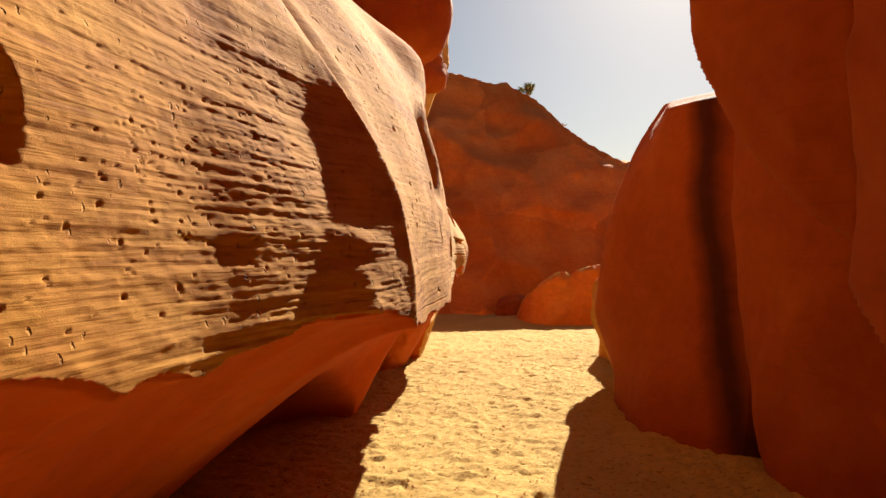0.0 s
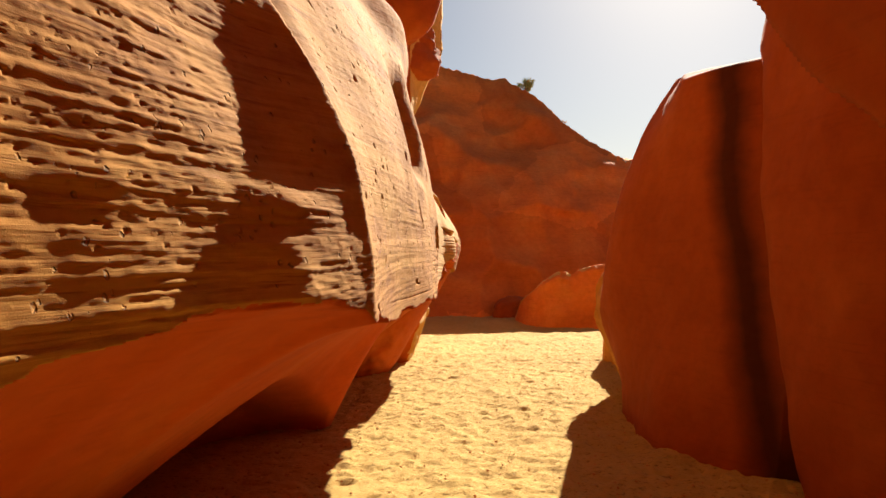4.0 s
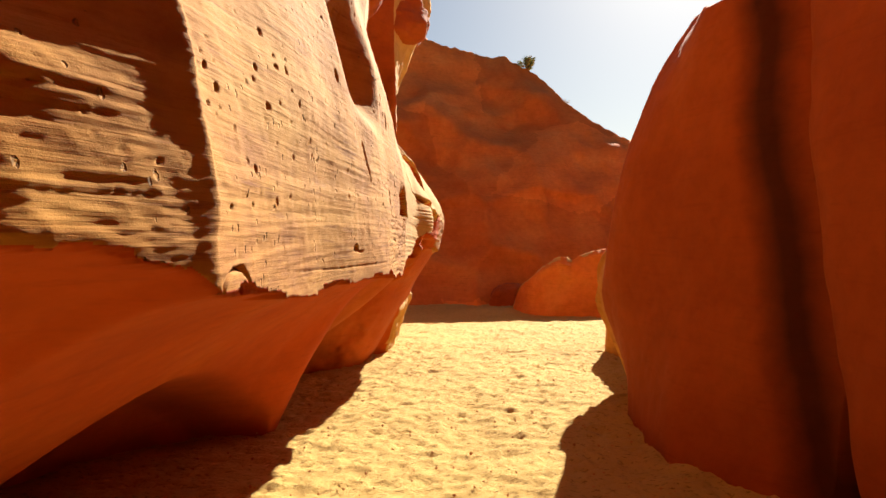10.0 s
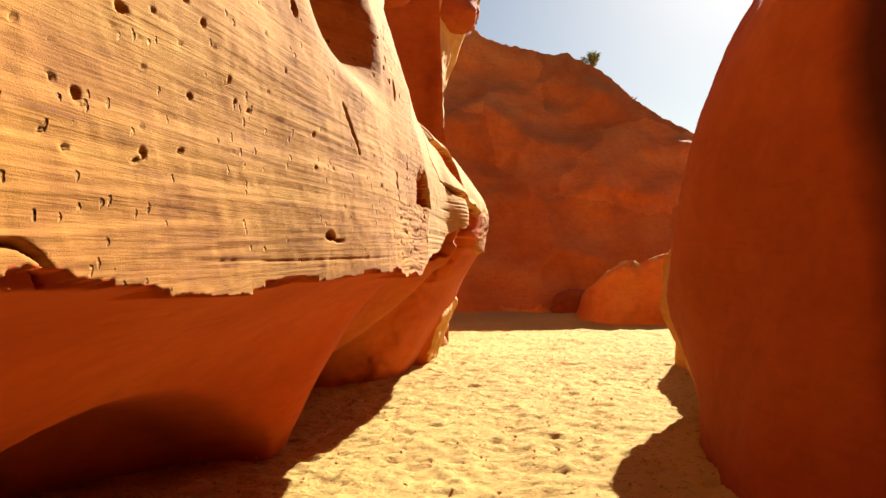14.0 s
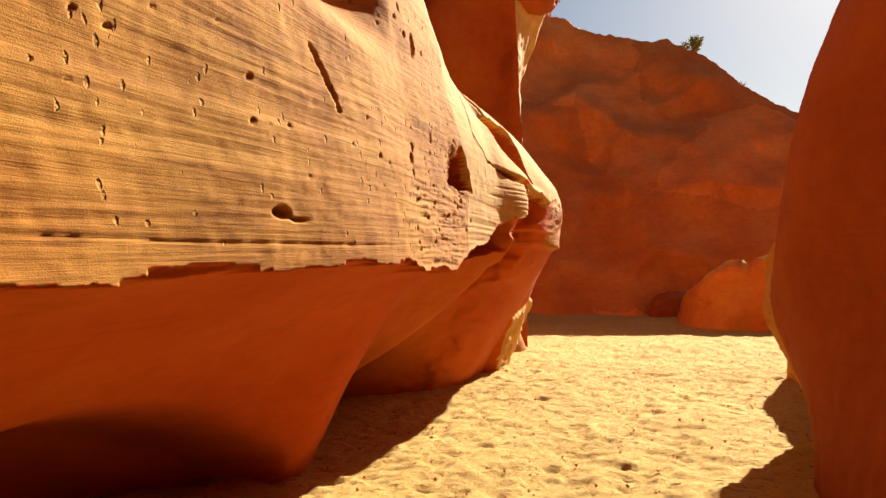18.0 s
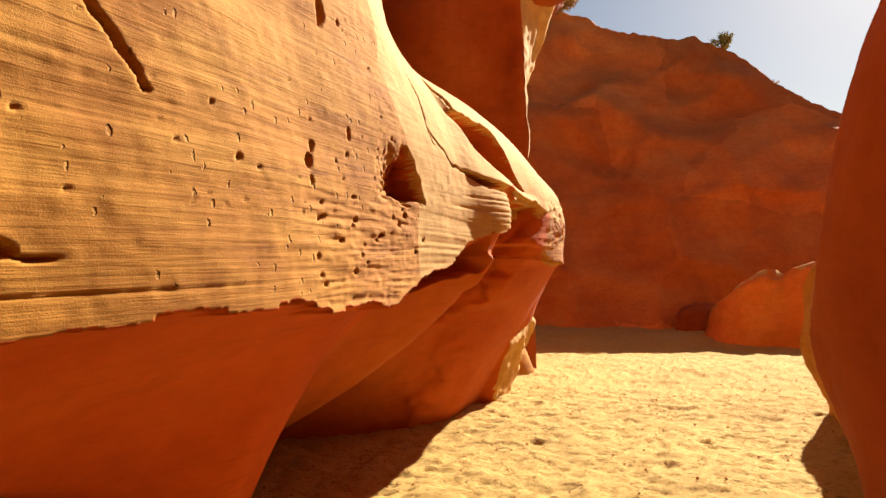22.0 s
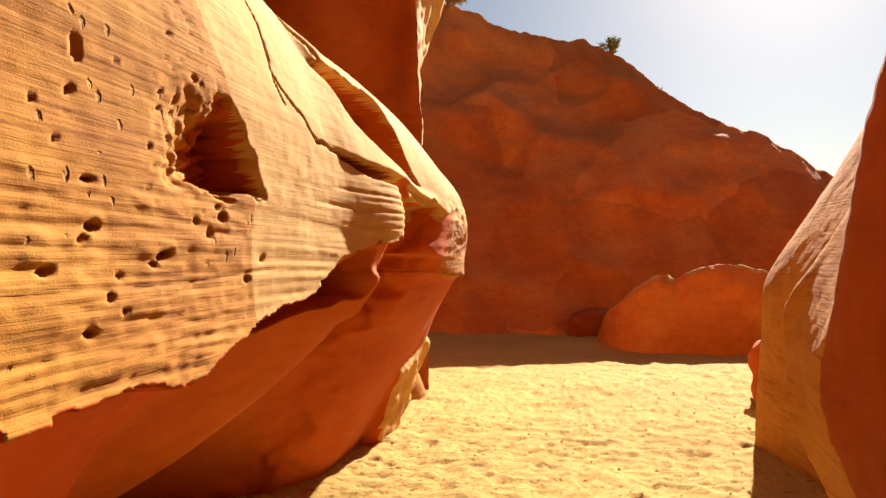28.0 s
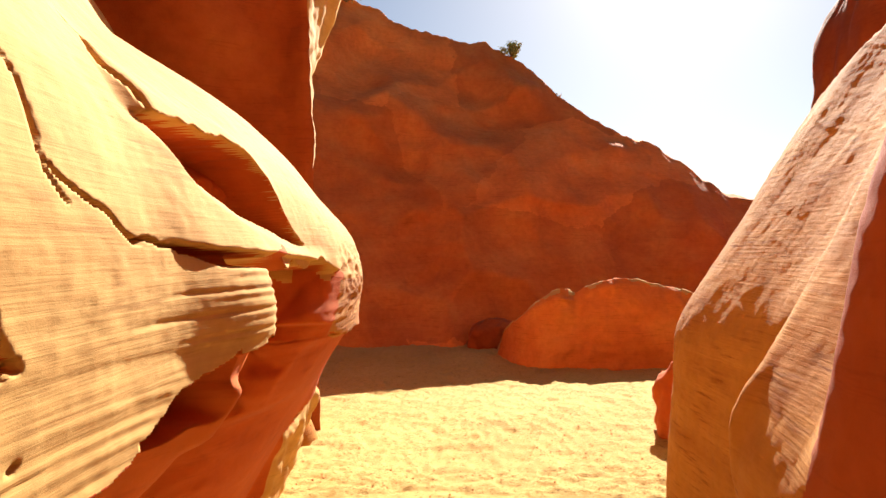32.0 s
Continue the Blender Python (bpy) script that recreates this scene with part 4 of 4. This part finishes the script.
def build_boulder():
    """A long boulder: a steep plain front, a notched crest and a top that falls away behind."""
    xs = spaced((1.9, 5.6, 0.025), (5.6, 6.8, 0.1))
    vs = spaced((0, 1, 0.02), (1, 2, 0.03))
    v, x = np.meshgrid(vs, xs, indexing="ij")
    crest = curve(x, (1.9, -0.3), (2.02, 0.15), (2.2, 0.45), (2.5, 0.74), (2.8, 0.90), (2.98, 0.93), (3.1, 0.86), (3.3, 0.98), (3.7, 1.12), (4.1, 1.10), (4.6, 0.98), (5.2, 0.8), (6.0, 0.4), (6.8, -0.3))
    crest = crest + 0.03 * fbm(x * 3.5, 0, 0, 221, 4, 0.6)
    up, over = np.clip(v, 0, 1), np.clip(v - 1, 0, 1)
    z = -0.55 + (crest + 0.55) * (1 - (1 - up) ** 1.15) - (crest + 0.7) * over**1.4 - 0.18 * np.sin(over * 3.14) * (1 - over)
    y = curve(x, (1.9, 16.6), (2.2, 15.9), (2.8, 15.65), (3.6, 15.6), (4.6, 15.5), (6.8, 15.9)) + 0.35 * up**2 + 1.9 * over + 0.12 * step(up, 0.75, 1.0) * fbm(x * 1.4, 0, 0, 224, 3)
    y = y + (0.12 * fbm(x * 0.9, z * 1.3, 0, 222, 3) + 0.02 * fbm(x * 5, z * 5, 0, 223, 3)) * (1 - step(up, 0.9, 1)) - 0.16 * np.exp(-((x - 2.9) / 0.13) ** 2) * step(up, 0.72, 0.95)
    z = z - 0.10 * np.exp(-((x - 2.95) / 0.14) ** 2) * step(up, 0.75, 0.98) * (1 - step(up, 0.98, 1.0)) + step(v, 0.9, 1) * 0.02 * fbm(x * 6, y * 6, 0, 225, 3)
    # sunlight on the crest and top is painted with the pale rock
    return tagged(sheet("boulder", np.stack([x, y, z], -1), M_CLIFF, other=M_SUN_PALE, where=(v + 0.05 * fbm(x * 5, v * 5, 0, 226, 3) > 0.97)),
                  "broad red boulder lying below the cliff, its crest coloured pale as sunlit", "rock")


build_boulder()
rock("far_rock", (9.3, 17.6, 0.9), (1.3, 1.0, 1.5), M_BLOCK, 208, 2.8, 0.16, (90, 60), "jumbled red rock at the foot of the cliff")
rock("low_rock", (1.95, 18.0, -0.15), (0.5, 0.45, 0.42), M_BLOCK, 209, 2.4, 0.15, (60, 40), "small red rock half buried below the cliff")
rock("upper_rock", (8.45, 14.8, 3.0), (1.6, 1.3, 3.5), M_BLOCK, 205, 3.0, 0.10, (110, 80), "dark red rock standing above the slab")
rock("foot_rock", (3.08, 10.9, 0.1), (0.32, 0.4, 0.5), M_FLANK, 210, 2.6, 0.2, (70, 50), "small orange rock beside the foot of the slab")
# added out of view behind the start, to block skylight
rock("unseen_rear_rock", (0.4, -4.0, 3.6), (4.6, 2.2, 5.2), M_BLOCK, 206, 3.0, 0.1, (60, 40), "unseen rock added behind the start to hold back skylight")


# ---- plants and litter ----
def joined(name, verts, faces, mat, parent=None):
    me = bpy.data.meshes.new(name)
    me.from_pydata(verts, [], faces)
    me.materials.append(mat)
    ob = new(name, me)
    ob.parent = parent
    return ob


def shrub(name, place, width, height, leaf, count, seed, label):
    """A low desert shrub: forked stems, and small leaves in loose clumps along them."""
    rnd = random.Random(seed)
    top = new(name)
    top.location = place
    tagged(top, label, "shrub")
    tips = []
    for i in range(14):
        a, out, up = rnd.uniform(0, 6.28), rnd.uniform(0.2, 1.0), rnd.uniform(0.55, 1.0)
        tip = Vector((math.cos(a) * out * width / 2, math.sin(a) * out * width / 2, height * up * (1.15 - 0.45 * out)))
        side = Vector((-math.sin(a), math.cos(a), 0))
        vs, fs = [], []
        for k in range(5):
            p = tip * (k / 4) + Vector((0, 0, 0.06 * height * math.sin(k * 0.78)))
            r = 0.014 * (1 - k / 5) + 0.003
            vs += [p + side * r, p + Vector((0, 0, r)), p - side * r, p - Vector((0, 0, r))]
            if k:
                b = 4 * k
                fs += [(b - 4 + j, b - 4 + (j + 1) % 4, b + (j + 1) % 4, b + j) for j in range(4)]
        joined("stem", vs, fs, M_TWIG, top)
        tips += [tip * rnd.uniform(0.45, 1.05) for _ in range(8)]
    vs, fs = [], []
    for i in range(count):
        c = rnd.choice(tips) + Vector([rnd.gauss(0, 0.045 * width) for _ in range(3)])
        d = Vector([rnd.gauss(0, 1) for _ in range(3)]).normalized()
        e = d.orthogonal().normalized()
        n, w = rnd.uniform(0.05, 0.10) * width, rnd.uniform(0.014, 0.03) * width
        b = len(vs)
        vs += [c - d * n / 2, c + e * w, c + d * n / 2, c - e * w, c + d.cross(e) * w * 0.5]
        fs += [(b, b + 1, b + 4), (b + 1, b + 2, b + 4), (b + 2, b + 3, b + 4), (b + 3, b, b + 4)]
    joined("foliage", vs, fs, leaf, top)
    return top


def cliff_top(x):
    """A place on the rim of the cliff."""
    hit, p, n, _ = bpy.data.objects["cliff"].ray_cast(Vector((x, 23.9, 30)), Vector((0, 0, -1)))
    return p if hit else Vector((x, 23.9, 8))


shrub("green_shrub", cliff_top(3.05) + Vector((0, 0, -0.05)), 0.9, 0.45, M_LEAF, 1700, 31, "small green shrub growing on the cliff rim")
shrub("dry_shrub", cliff_top(-1.6) + Vector((0, -0.3, -0.15)), 1.5, 0.7, M_STRAW, 1800, 32, "dry brown shrub hanging over the cliff rim")
shrub("dry_tuft", cliff_top(4.35) + Vector((0, 0, -0.05)), 0.4, 0.2, M_STRAW, 300, 33, "dry tuft of grass on the cliff rim")


def litter(name, count, mat, size, long, seed, label):
    """Bits strewn on the sand, one joined piece."""
    rnd = random.Random(seed)
    vs, fs = [], []
    for i in range(count):
        x, y = rnd.uniform(-1.2, 3.2), 2.6 + 11 * rnd.random() ** 1.5
        z = float(ground_z(x, y)) + 0.012
        a, r = rnd.uniform(0, 6.28), size * rnd.uniform(0.5, 1.5)
        ux, uy = math.cos(a) * r * long, math.sin(a) * r * long
        wx, wy = -math.sin(a) * r, math.cos(a) * r
        h = r * rnd.uniform(0.5, 1.1)
        b = len(vs)
        vs += [(x - ux, y - uy, z), (x + wx, y + wy, z - 0.4 * h), (x + ux, y + uy, z + 0.3 * h), (x - wx, y - wy, z - 0.4 * h), (x, y, z + h), (x, y, z - h)]
        fs += [(b, b + 1, b + 4), (b + 1, b + 2, b + 4), (b + 2, b + 3, b + 4), (b + 3, b, b + 4), (b + 1, b, b + 5), (b + 2, b + 1, b + 5), (b + 3, b + 2, b + 5), (b, b + 3, b + 5)]
    return tagged(joined(name, vs, fs, mat), label, "litter", kind="stuff")


litter("pebbles", 1500, M_STONE, 0.0065, 1.2, 41, "tiny red stone chips strewn over the sand")
litter("straw_litter", 700, M_STRAW, 0.003, 7.0, 42, "broken dry straw scattered over the sand")
